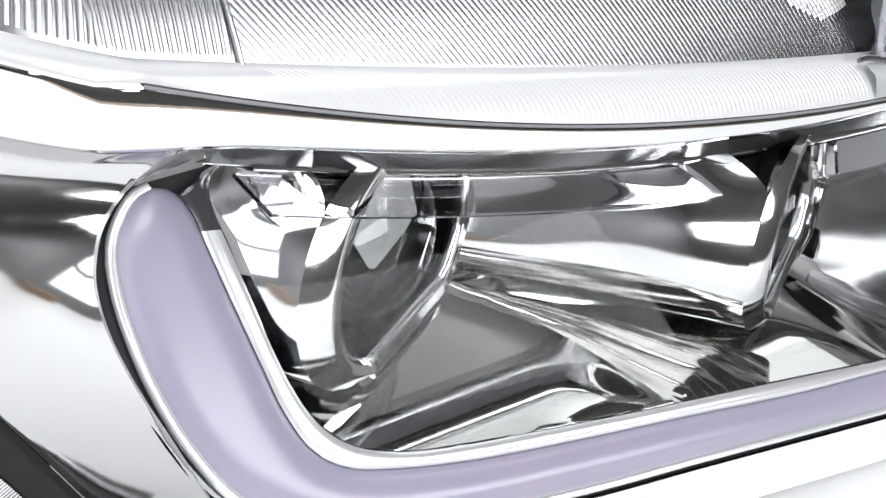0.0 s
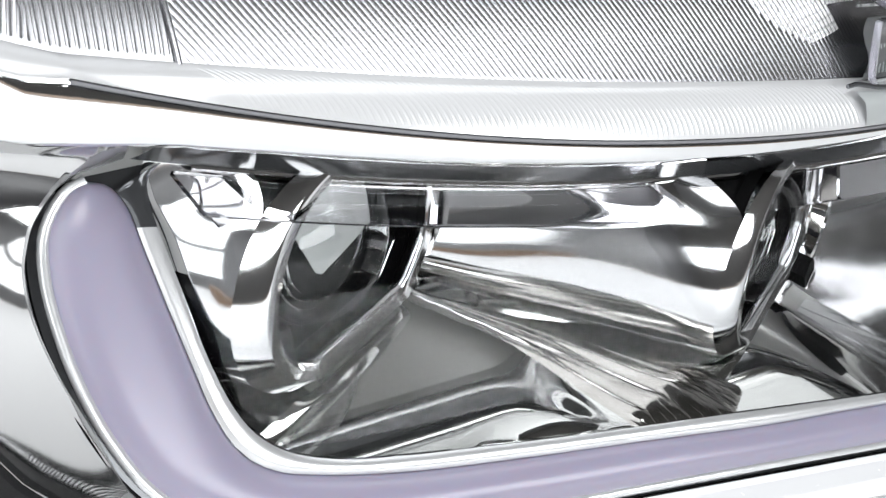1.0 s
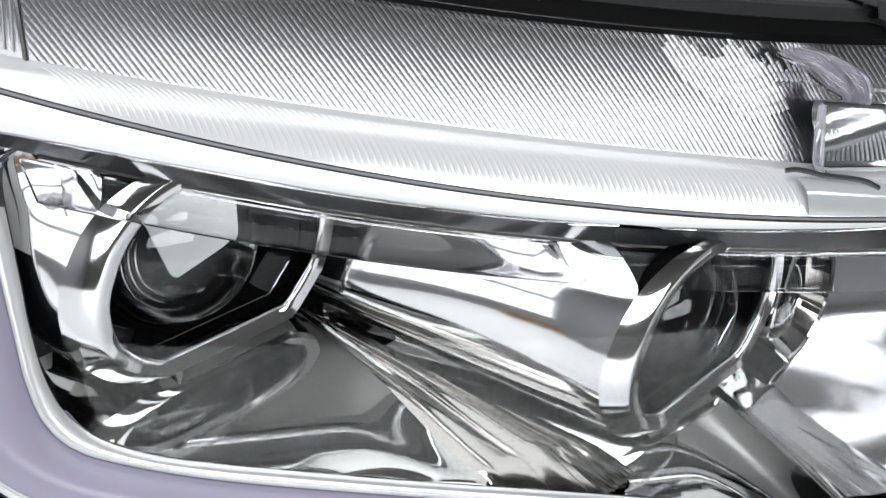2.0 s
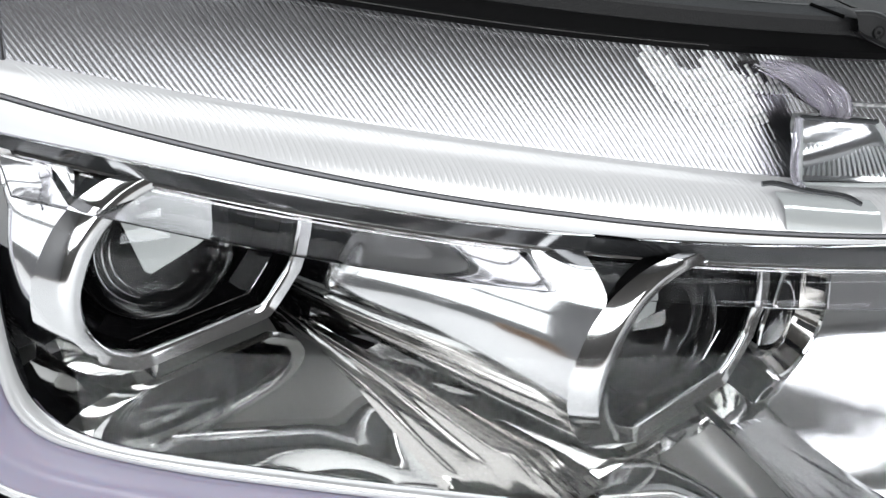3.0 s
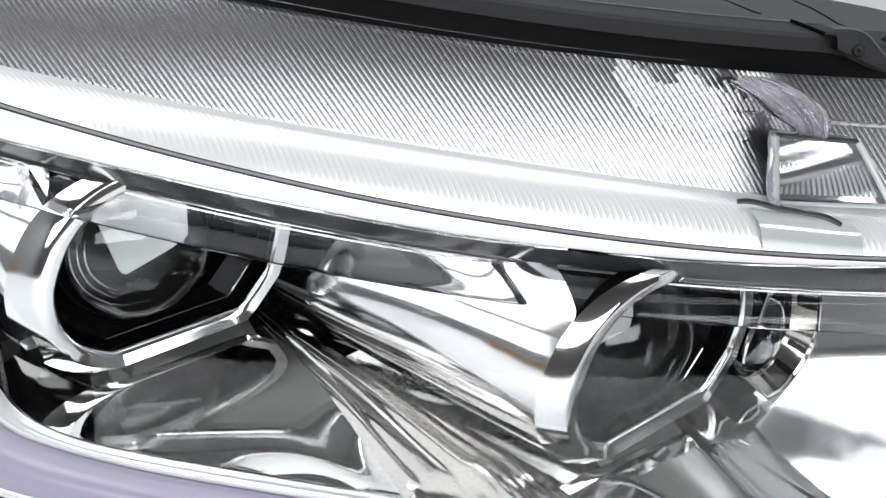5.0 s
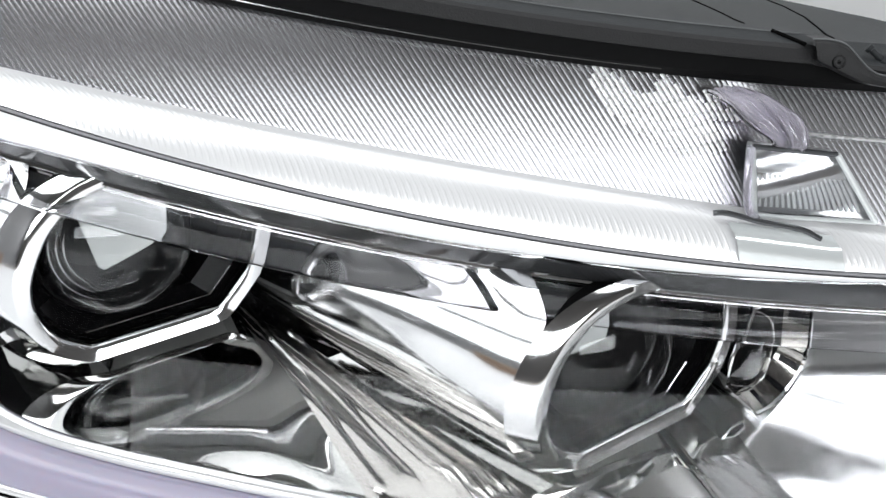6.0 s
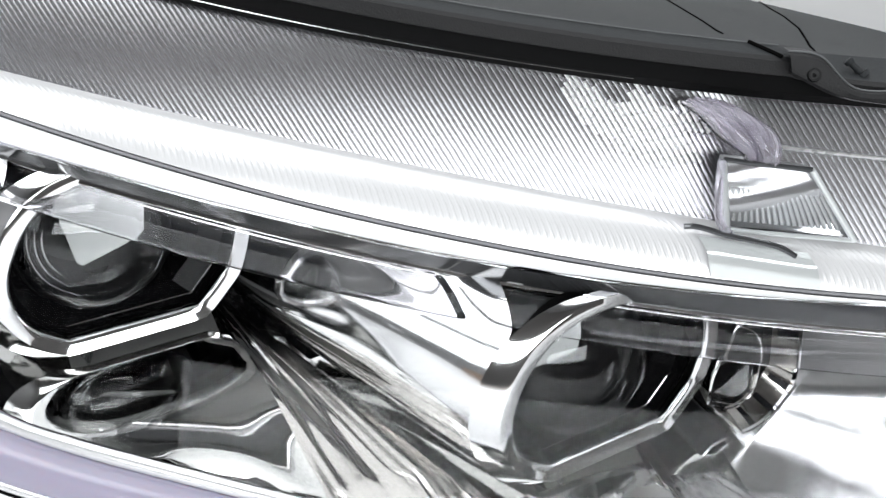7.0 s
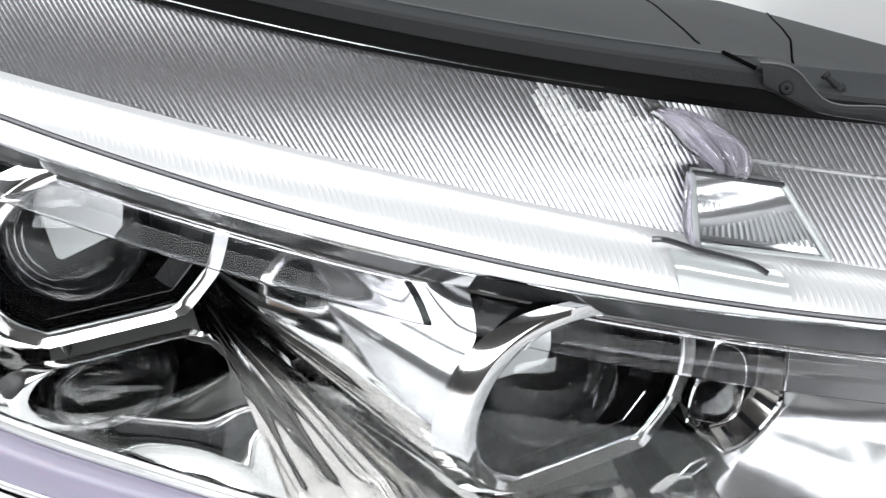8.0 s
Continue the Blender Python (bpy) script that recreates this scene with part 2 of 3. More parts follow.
# ---- the front face: trims, light guide ----
GUIDE_IN = [(-0.1128, 0.0412), (-0.1085, 0.0398), (-0.1062, 0.0345), (-0.1062, 0.022), (-0.1064, 0.005), (-0.1064, -0.009), (-0.1062, -0.022), (-0.1035, -0.034), (-0.0975, -0.0405), (-0.0865, -0.0447), (-0.063, -0.0500), (-0.027, -0.0550), (0.015, -0.0600), (0.063, -0.0660), (0.108, -0.0700), (0.20, -0.080), (0.30, -0.092)]
GUIDE_OUT = [(-0.1132, 0.0413), (-0.1185, 0.0392), (-0.1270, 0.0295), (-0.1310, 0.0180), (-0.1328, 0.0060), (-0.1334, -0.0080), (-0.1318, -0.0240), (-0.1265, -0.0400), (-0.112, -0.0545), (-0.085, -0.0625), (-0.033, -0.0700), (0.012, -0.0745), (0.060, -0.0795), (0.103, -0.0840), (0.195, -0.094), (0.295, -0.106)]
OPENING = [(-0.0925, 0.0450), (-0.0985, 0.0405), (-0.1005, 0.0340), (-0.1012, 0.0200), (-0.1016, 0.0050), (-0.1020, -0.0050), (-0.1010, -0.0210), (-0.0980, -0.0300), (-0.0920, -0.0365), (-0.0800, -0.0418), (-0.0610, -0.0455), (-0.0430, -0.0480), (-0.0040, -0.0530), (0.0410, -0.0580), (0.1010, -0.0650), (0.20, -0.0755), (0.30, -0.087)]
N = 90
g_in, g_out = spline([(x, z, 0) for x, z in GUIDE_IN], N), spline([(x, z, 0) for x, z in GUIDE_OUT], N)
opening = spline([(x, z, 0) for x, z in OPENING], N)


def bulge(a, b, n, high, sink=0.0, full=0.0):
    """Rows across from edge a to edge b, domed outwards."""
    return [[face(*(p.lerp(q, t).xy), high * (min(1, (p - q).length / full) ** 0.7 if full else 1) * math.sin(math.pi * t) ** 0.6 - sink) for t in steps(0, 1, n)] for p, q in zip(a, b)]


light_guide = part("light_guide", loft(bulge(g_in, g_out, 13, 0.0052, 0.001, 0.02), caps=False), LAVENDER, headlamp, "lavender translucent daytime light guide", 60)
# silver trim between guide and opening, matched by nearest place along the curves
def near(curve, p):
    return min(curve, key=lambda q: (q - p).length)


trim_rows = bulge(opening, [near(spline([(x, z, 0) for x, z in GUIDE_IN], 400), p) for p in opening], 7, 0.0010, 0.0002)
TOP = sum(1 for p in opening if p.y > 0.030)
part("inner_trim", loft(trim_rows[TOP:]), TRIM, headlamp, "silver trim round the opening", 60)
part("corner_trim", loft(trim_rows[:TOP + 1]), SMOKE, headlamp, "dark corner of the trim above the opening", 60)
part("guide_edge", tube([face(*p.xy, -0.0004) for p in g_out], 0.0018), TRIM, headlamp, "silver edge of the light guide")
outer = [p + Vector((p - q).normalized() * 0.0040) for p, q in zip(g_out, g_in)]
# shade of the gap beside the guide, put in as a thin black tube
part("guide_gap_shade", tube([face(*p.xy, -0.002) for p in outer], 0.0005), GLOSS, headlamp, "black line painted in as the shaded gap beside the light guide")
part("bezel_face", loft([[face(*p.xy, -0.0035), face(*p.lerp(q, 0.5).xy, -0.0035), face(*q.xy, -0.0035)] for p, q in zip(opening, outer)]), SMOKE, headlamp, "dark smoked bezel plate")

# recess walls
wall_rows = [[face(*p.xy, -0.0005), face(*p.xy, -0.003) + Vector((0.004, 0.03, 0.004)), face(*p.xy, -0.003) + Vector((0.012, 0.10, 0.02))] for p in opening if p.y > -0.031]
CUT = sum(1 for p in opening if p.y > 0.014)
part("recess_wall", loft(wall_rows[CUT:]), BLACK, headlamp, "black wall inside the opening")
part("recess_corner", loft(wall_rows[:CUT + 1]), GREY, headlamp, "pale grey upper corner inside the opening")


def lower_edge(x):
    pts = OPENING[9:]
    return float(np.interp(x, [p[0] for p in pts], [p[1] for p in pts])) if x > -0.08 else float(np.interp(-x, [0.08, 0.092, 0.098, 0.101], [-0.0418, -0.0365, -0.030, -0.021]))


def floor_z(x, y):
    """A flat mirror before each module, with a saddle between them."""
    past = min(max(x - (0.143 + 0.10 * (-0.103 - y)), 0), 0.07)
    first = -0.0268 + 0.204 * x + 0.303 * y - 0.0062 * ease(x, -0.015, 0.012) * ease(-y, 0.030, 0.085)
    second = -0.0546 + 0.26 * x + (0.303 + 0.10 * ease(x, 0.10, 0.17)) * y
    return first + (second - first) * ease(x + 0.28 * y, 0.001, 0.034) - 0.40 * past


rows = []
for x in steps(-0.099, 0.33, 110):
    z = lower_edge(x)
    f = face(x, z, -0.001)
    row = [f, Vector((f.x, f.y + 0.0015, min(f.z, floor_z(f.x, f.y + 0.0015))))]
    end = float(np.interp(x, (-0.07, -0.055, -0.020, 0.0, 0.022, 0.034, 0.12, 0.121), (0.036, 0.016, 0.016, 0.030, 0.034, -0.002, -0.002, -0.03)))
    over = max(0.0, floor_z(f.x, f.y + 0.0015) - f.z)
    row += [Vector((f.x, y, floor_z(f.x, y) - over * max(0.0, 1 - (y - f.y) / 0.010) ** 2)) for y in [f.y + 0.003, f.y + 0.0055, f.y + 0.008] + steps(f.y + 0.011, max(end, f.y + 0.02), 20)]
    row.append(row[-1] + Vector((0, 0.003, -0.01)))
    rows.append(row)
part("reflector_floor", loft(rows), FLOOR, headlamp, "smooth dark chrome reflector floor")
part("back_wall", loft([[at(s, 0.075, -0.08), at(s, 0.085, 0.0), at(s, 0.07, 0.05)] for s in steps(-0.13, 0.33, 40)]), BLACK, headlamp, "black back of the recess")

# ---- projector modules ----
RIM = [(-0.001, -0.0025), (0.0013, 0.008), (0.0016, 0.018), (-0.003, 0.029), (-0.015, 0.0352), (-0.033, 0.0370), (-0.0480, 0.0355), (-0.0590, 0.0315), (-0.0670, 0.0255), (-0.0725, 0.0180), (-0.0765, 0.008), (-0.0783, -0.002), (-0.0757, -0.0134), (-0.0690, -0.0215), (-0.0585, -0.0268)]


def rim_outline():
    up = spline([(x, z, 0) for x, z in RIM], 60)
    flat = [Vector((-0.0585, -0.0268, 0)).lerp(Vector((-0.0110, -0.0172, 0)), t) for t in steps(0, 1, 12)][1:]
    side = [Vector((-0.0110, -0.0172, 0)).lerp(Vector((-0.001, -0.0025, 0)), t) for t in steps(0, 1, 6)][1:-1]
    return up + flat + side


OUTLINE = rim_outline()
MID = Vector((-0.046, 0.008, 0))


def rim_row(front, out=0.0):
    """The rim's outline moved outwards along its flat front, then down its chamfer (out: 0 to 1), which is broad on the outer side."""
    n, row = len(OUTLINE), []
    for i, p in enumerate(OUTLINE):
        t = (OUTLINE[(i + 1) % n] - OUTLINE[i - 1]).normalized()
        w = max(0.0, -t.y) ** (0.75 if t.x > 0 else 1.3)
        k = front + (0.0009 + 0.0085 * w) * out
        q = p + Vector((t.y, -t.x, 0)) * k
        lean = 0.36 * max(0.0, t.x) ** 2 * (0.0058 - front)
        row.append(Vector((q.x, (0.0022 + 0.0042 * w) * out ** 1.25 + lean, q.y)))
    return row


def inset(k):
    n = len(OUTLINE)
    return [p - Vector(((OUTLINE[(i + 1) % n] - OUTLINE[i - 1]).normalized().y, -(OUTLINE[(i + 1) % n] - OUTLINE[i - 1]).normalized().x, 0)) * k for i, p in enumerate(OUTLINE)]


def module(m, lens_label, cut):
    put = lambda p, y: m @ Vector((p.x, y, p.y))
    holder = tagged(new("projector_module"), "chrome projector module with a round glass lens")
    holder.parent = headlamp
    rows = []
    for k, y in ((0.0, 0.0060), (0.0, 0.0016), (0.0003, 0.0008), (0.0007, 0.0003), (0.0012, 0.0), (0.0030, 0.0)):
        rows.append([m @ (p + Vector((0, y, 0))) for p in rim_row(k)])
    for out in (0, 0.04, 0.09, 0.16, 0.3, 0.5, 0.75, 1):
        rows.append([m @ p for p in rim_row(0.0058, out)])
    part("rim", loft(rows, True), RIM_CHROME, holder, "bright chrome rim with a flat lower edge", 30)
    last = rim_row(0.0058, 1)
    part("underside", loft([[m @ (last[i] + Vector((0, y, 0.04 * y))) for i in range(59, 72)] for y in (0.0004, 0.012, 0.032)]), TRIM, holder, "silver underside of the module", 30)
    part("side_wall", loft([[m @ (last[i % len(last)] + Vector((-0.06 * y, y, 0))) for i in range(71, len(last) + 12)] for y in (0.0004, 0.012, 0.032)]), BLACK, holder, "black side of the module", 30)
    rows = [[put(p, 0.0052) for p in inset(0.0001)], [put(p, 0.0105) for p in inset(0.0009)], [put(p, 0.0109) for p in inset(0.0011)], [put(p, 0.0112) for p in inset(0.0016)], [put(MID.lerp(p, 0.90), 0.0125) for p in OUTLINE], [put(MID.lerp(p, 0.80), 0.0150) for p in OUTLINE], [put(MID.lerp(p, 0.62), 0.030) for p in OUTLINE]]
    barrel = part("barrel", loft(rows, True), GLOSS, holder, "glossy black inner barrel", 20)
    # glint on the black ledge, put in as a thin silver tube
    ledge = inset(0.0010)
    part("ledge_glint", tube([put(ledge[i], 0.0107) for i in range(59, 75)], 0.00022, 6), SATIN, barrel, "painted glint along the ledge under the lens", 40)
    c = Vector((-0.0485, 0.0070, 0.0110))
    ring = lambda r, y: [m @ (c + Vector((r * math.cos(v), y, r * math.sin(v)))) for v in [2 * math.pi * i / 56 for i in range(56)]]
    rows = [ring(0.0275 * math.sin(v), -0.0165 * math.cos(v)) for v in steps(0.015, math.pi / 2, 22)]
    lens = part("lens", loft(rows + [ring(0.0277, 0.0012), ring(0.0279, 0.0020)], True), LENS, holder, lens_label, 60)
    part("lens_back", loft([ring(0.0262 * math.sin(v), 0.0035 - 0.0065 * math.cos(v)) for v in steps(0.015, math.pi / 2, 14)], True), INNER, lens, "dark inner face of the lens", 60)
    # silver shield above a cut-off edge, shaped to stand in for the lens's highlight
    shield = []
    for x in steps(cut[0][0], cut[-1][0], 16):
        z = float(np.interp(x, *zip(*cut)))
        top = math.sqrt(max(0.0258 ** 2 - x * x, 0)) if 0.0258 > abs(x) else z
        top = max(top, z)
        shield.append([m @ (c + Vector((x, -0.0015 - 0.37 * x + 0.31 * (z + (top - z) * v) + 2.5 * x * x, z + (top - z) * v))) for v in steps(0, 1, 8)])
    part("reflector", loft(shield), SHIELD, holder, "silver reflector behind the upper part of the lens, cut to the shape of its highlight", 60)
    if cut[0][0] > -0.02:
        # refraction arcs of the lens, put in as thin silver tubes
        for r, a0, a1 in ((0.0232, 172, 262), (0.0205, 168, 250), (0.0180, 165, 236)):
            part("refraction_arc", tube([m @ (c + Vector((r * math.cos(radians(v)), 0.0010, r * math.sin(radians(v))))) for v in steps(a0, a1, 16)], lambda t: 0.0001 + 0.0004 * math.sin(math.pi * t), 6), SATIN, lens, "thin bright arc standing in for refraction inside the lens", 60)
    part("lens_holder", loft([ring(0.0278, 0.0016), ring(0.0282, 0.0010), ring(0.0288, 0.002), ring(0.0288, 0.006), ring(0.0270, 0.008), ring(0.022, 0.03), ring(0.001, 0.034)], True), MATT, holder, "black lens holder", 30)
    return holder


FIRST, SECOND = pose(0, 0, 0), pose(0.1534, -0.098, -0.0175, 0, -3.3, 0)
module(FIRST, "clear round projector lens with a bright reflector behind it", ((-0.0125, 0.0095), (-0.006, -0.010), (0.0125, 0.001), (0.017, 0.006)))
module(SECOND, "clear round projector lens, dark inside", ((-0.0250, -0.004), (-0.012, 0.0015), (-0.001, 0.0065), (0.0, 0.012)))


RIDGES = [(0.42, -0.0030)]
for k in range(100):
    u = k / 99
    wave = 0.50 * math.sin(15.0 * u + 0.6) + 0.38 * math.sin(34.0 * u + 1.9) + 0.12 * math.sin(58.0 * u)
    RIDGES.append((0.42 + 0.58 * u, (0.0005 + 0.00052 * wave) * min(1, 6 * u) * min(1, 8 * (1 - u)) + 0.0035 * math.sin(math.pi * u) - 0.0004))


def resample(points, n):
    """The same line with n points at even distances."""
    run = [0.0]
    for a, b in zip(points, points[1:]):
        run.append(run[-1] + (b - a).length)
    out, j = [], 0
    for d in steps(0, run[-1], n):
        while j < len(points) - 2 and run[j + 1] < d:
            j += 1
        out.append(points[j].lerp(points[j + 1], (d - run[j]) / max(run[j + 1] - run[j], 1e-9)))
    return out


def sleeve(m, back, wide, high, label, fan=None, shear=0.5, waves=1.0, mat=None):
    """Chrome wall from a module's outer rim back to the next module's side."""
    left = rim_row(0.0058, 1)[10:61]
    rows, fans = [], []
    for t in steps(0, 1.25 if fan else 1.0, 28):
        row = []
        swell = math.sin(math.pi * min(t, 1))
        for i, p in enumerate(left):
            f = m @ p
            u = i / (len(left) - 1)
            ang = math.pi * (0.42 + 1.1 * u)
            b = Vector(back) + Vector((wide * math.cos(ang), 0, high * math.sin(ang)))
            b.x += shear * (b.z - back[2])
            q = f.lerp(b, t)
            q.x -= 0.005 * swell * max(0, -math.cos(ang))
            q += Vector((-0.7, -0.3, 0.4)) * (0.0006 + 0.0015 * waves) * math.sin(2 * math.pi * (0.9 * t + 0.45 * u)) * swell * math.sin(math.pi * u)
            q += Vector((-0.7, -0.3, 0.4)) * 0.0006 * waves * math.sin(2 * math.pi * (2.3 * u + 0.5 * t * t)) * swell * math.sin(math.pi * u)
            row.append(q)
        # the upper part rises straight behind the brow
        k = next(i for i, q in enumerate(row) if i > 4 and q.z < z_a(q.x) - 0.0115)
        a, b = (q.z - z_a(q.x) + 0.0115 for q in row[k - 1:k + 1])
        foot_ = row[k - 1].lerp(row[k], max(0.0, a) / max(max(0.0, a) - b, 1e-9))
        up = z_a(foot_.x) + 0.004 - foot_.z
        bend = foot_ + (foot_ - row[k + 3]).normalized() * up * 0.4
        top_ = Vector((bend.x + 0.10 * up, max(foot_.y - 0.10 * up, 0.0036 - 0.030 - SLOPE * (bend.x + 0.10 * up)), foot_.z + up))
        row[:k] = [foot_.lerp(bend, v).lerp(bend.lerp(top_, v), v) for v in steps(1, 1 / 14, 14)]
        row = resample(row, 60)
        low = row[-1] + Vector((0.004, 0.004, 0))
        row.append(Vector((low.x, low.y, min(low.z, floor_z(low.x, low.y) - 0.001))))
        if fan:
            foot = row[-1] + Vector((0.003, 0.0, 0.0))
            end = Vector((fan[0][0], fan[0][1], 0)).lerp(Vector((fan[1][0], fan[1][1], 0)), t)
            line, broad = [], math.hypot(end.x - foot.x, end.y - foot.y) / 0.05
            for v, h in RIDGES:
                x, y = foot.x + (end.x - foot.x) * v, foot.y + (end.y - foot.y) * v
                z0, z1 = floor_z(foot.x, foot.y), floor_z(end.x, end.y)
                line.append(Vector((x, y, z0 + (z1 - z0) * v + h * broad)))
            if end.y < 0.003 and t <= 1:
                fans.append(line)
        rows.append(row)
    if fans:
        ahead = []
        for a, b, (v, h) in zip(fans[0], fans[-1], RIDGES):
            k = 0.0
            while k < 0.3 * v:
                p = a + (a - b) * (k + 0.01)
                if p.y < face(p.x, lower_edge(p.x)).y + 0.002:
                    break
                k += 0.01
            p = a + (a - b) * k
            p.z = min(p.z, lower_edge(p.x) + 0.0004)
            ahead.append(p)
        fans.insert(0, ahead)
        fans.insert(0, [Vector((p.x, p.y - 0.0015, lower_edge(p.x) - 0.001)) for p in ahead])
        part("floor_ridges", loft(fans), FAN, headlamp, "chrome ridges fanning out along the reflector floor", 60)
    # last stretch of the chrome wall, blackened to stand for the recess's shade
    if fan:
        part("sleeve_end_shade", loft(rows[-9:]), BLACK, headlamp, "inner end of the chrome wall, painted black as deep shade", 40)
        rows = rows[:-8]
    return part("sleeve", loft(rows), mat or CHROME, headlamp, label, 40)


sleeve(SECOND, (0.0215, 0.036, 0.002), 0.014, 0.026, "sculpted chrome wall between the modules", ((0.013, -0.084), (-0.0040, 0.014)), mat=RIM_CHROME)
sleeve(FIRST, (-0.0865, 0.036, 0.014), 0.0145, 0.035, "sculpted chrome wall beside the module", shear=0.0, waves=0.0, mat=RIM_CHROME)
rows = []
for t in steps(0, 1, 18):
    row = []
    for u in steps(0, 1, 20):
        z = 0.030 - 0.15 * u
        x = 0.223 + 0.105 * t + (0.34 * z + 0.5 * min(0, z + 0.02)) * (1 - 0.4 * t)
        y = -0.070 - 0.150 * t - 0.07 * (u - 0.28)
        row.append(Vector((x, y, z)) + Vector((-0.6, -0.5, 0.2)) * (0.012 * math.sin(math.pi * t) * math.sin(math.pi * u) + 0.0040 * math.sin(19.0 * u + 4.0 * t)))
    rows.append(row)
part("sleeve", loft(rows), PANEL, headlamp, "broad chrome wall beside the small lens", 40)

# ridges of the floor beside the small lens
fan_rows = []
for t in steps(0, 1, 14):
    foot, end = Vector((0.198, -0.100, 0)).lerp(Vector((0.330, -0.190, 0)), t), Vector((0.147, -0.104, 0)).lerp(Vector((0.154, -0.150, 0)), t)
    line = []
    for v, h in RIDGES:
        p = foot.lerp(end, v)
        line.append(Vector((p.x, p.y, floor_z(p.x, p.y) + h * (0.25 + 0.75 * t) + 0.0002)))
    fan_rows.append(line)
part("floor_ridges", loft(fan_rows), SATIN, headlamp, "silver ridges on the floor beside the small lens", 12)

# small third lens
def small_lens():
    holder = tagged(new("small_lens_module"), "small chrome ring with a pointed lower edge and a dark lens")
    holder.parent = headlamp
    y0 = -0.098
    outer_ring = spline([(0.1660, -0.0080, 0), (0.1632, -0.0200, 0), (0.1640, -0.0320, 0)], 8)[:-1] + [Vector((0.1640, -0.0320, 0)).lerp(Vector((0.1875, -0.0500, 0)), t) for t in steps(0, 1, 8)][:-1]
    outer_ring += spline([(0.1875, -0.0500, 0), (0.1960, -0.0475, 0), (0.2040, -0.0400, 0), (0.2098, -0.0290, 0), (0.2085, -0.0150, 0), (0.2040, 0.0040, 0)], 22)
    outer_ring += spline([(0.2010, 0.0085, 0), (0.1850, 0.0095, 0), (0.1690, 0.0030, 0)], 9)
    mid = Vector((0.1830, -0.0215, 0))
    row = lambda k, y, dx=0.0, dz=0.0: [Vector((mid.x + (p.x - mid.x) * k + dx, y0 + y, mid.y + (p.y - mid.y) * k + dz)) for p in outer_ring]
    part("ring", loft([row(0.93, 0.0012), row(0.945, 0.0002), row(0.965, 0), row(1.0, 0.0004), row(1.025, 0.0025), row(1.03, 0.010), row(1.03, 0.05)], True), CHROME, holder, "thin chrome ring", 30)
    part("funnel", loft([row(0.93, 0.0013), row(0.86, 0.0050, -0.001, 0.001), row(0.78, 0.0100, -0.0025, 0.002)], True), FAN, holder, "dark chrome funnel inside the ring", 30)
    # dark slots round the funnel
    n = len(outer_ring)
    for i in range(16, 38, 4):
        a, b = row(0.915, 0.0017), row(0.80, 0.0085, -0.002, 0.0016)
        quad_ = [a[i], a[(i + 1) % n], b[(i + 1) % n], b[i]]
        lift_ = Vector((0, -0.0006, 0))
        part("slot", loft([[p + lift_ for p in quad_[:2]], [p + lift_ for p in (quad_[3], quad_[2])]]), BLACK, holder, "dark slot in the funnel")
    part("barrel", loft([row(0.785, 0.0098, -0.0025, 0.002), row(0.70, 0.012, -0.003, 0.002), row(0.5, 0.03), row(0.02, 0.03)], True), MATT, holder, "black barrel", 30)
    # lens with a rounded, nearly square face
    c = Vector((0.1805, y0, -0.0205))
    def face_row(r, y):
        out = []
        for v in [2 * math.pi * i / 44 for i in range(44)]:
            co, si = math.cos(v), math.sin(v)
            q = (abs(co) ** 3.2 + abs(si) ** 3.2) ** (-1 / 3.2)
            out.append(c + Vector((0.0150 * r * q * co - 0.0012 * si, y, 0.0180 * r * q * si - 0.0045 * co * r)))
        return out
    lens = part("lens", loft([face_row(r, 0.0075 - 0.0045 * (1 - r * r)) for r in (0.03, 0.3, 0.55, 0.75, 0.88, 0.96)] + [face_row(1.0, 0.0085)], True), LENS, holder, "dark rounded lens", 40)
    part("lens_edge", tube(face_row(0.985, 0.0076) + face_row(0.985, 0.0076)[:1], 0.00035, 6), SATIN, lens, "thin bright edge of the lens", 60)
    # black connector under the ring
    body = [(0.1560, -0.0440), (0.1600, -0.0385), (0.1660, -0.0380), (0.1715, -0.0420), (0.1735, -0.0480), (0.1690, -0.0515), (0.1610, -0.0510)]
    plug = part("connector", loft([[Vector((x, -0.103, z)) for x, z in body], [Vector((x - 0.004, -0.085, z + 0.006)) for x, z in body], [Vector((x - 0.008, -0.060, z + 0.014)) for x, z in body]], True, True), MATT, holder, "black connector under the ring", 35)
    part("connector_rim", tube([Vector((x, -0.1035, z)) for x, z in ((0.1625, -0.0512), (0.1688, -0.0517), (0.1738, -0.0482), (0.1720, -0.0452), (0.1660, -0.0470), (0.1625, -0.0512))], 0.0006, 8), CHROME, plug, "chrome edge of the connector's mouth", 60)


small_lens()

# ---- clear cover over the opening ----
rows = []
for s in steps(-0.096, 0.31, 80):
    a = z_a(s)
    rows.append([at(s, *p) for p in ((0.0004, a - 0.0012), (-0.0120, a - 0.0103), (-0.0126, a - 0.0112), (-0.0115, a - 0.0120), (0.0012, a - 0.0026))])
strip = part("cover_bevel", loft(rows, True, True), ACRYLIC, headlamp, "clear bevelled upper strip of the cover", 30)
strip.visible_shadow = False
rows = []
for x in steps(-0.0995, 0.31, 60):
    zt, zb = z_a(x) - 0.0112, lower_edge(x)
    row = []
    for t in steps(0, 1, 9):
        z = zt + (zb - zt) * t
        row.append(face(x, z, 0.0040 * (1 - t) + 0.0015 + 0.0012 * math.sin(math.pi * t)))
    rows.append(row)
shell = loft(rows)
loft([[p + OUT * 0.0018 for p in row] for row in rows], bm=shell)
cover = part("cover", shell, COVER, headlamp, "clear polycarbonate cover over the modules", 60)

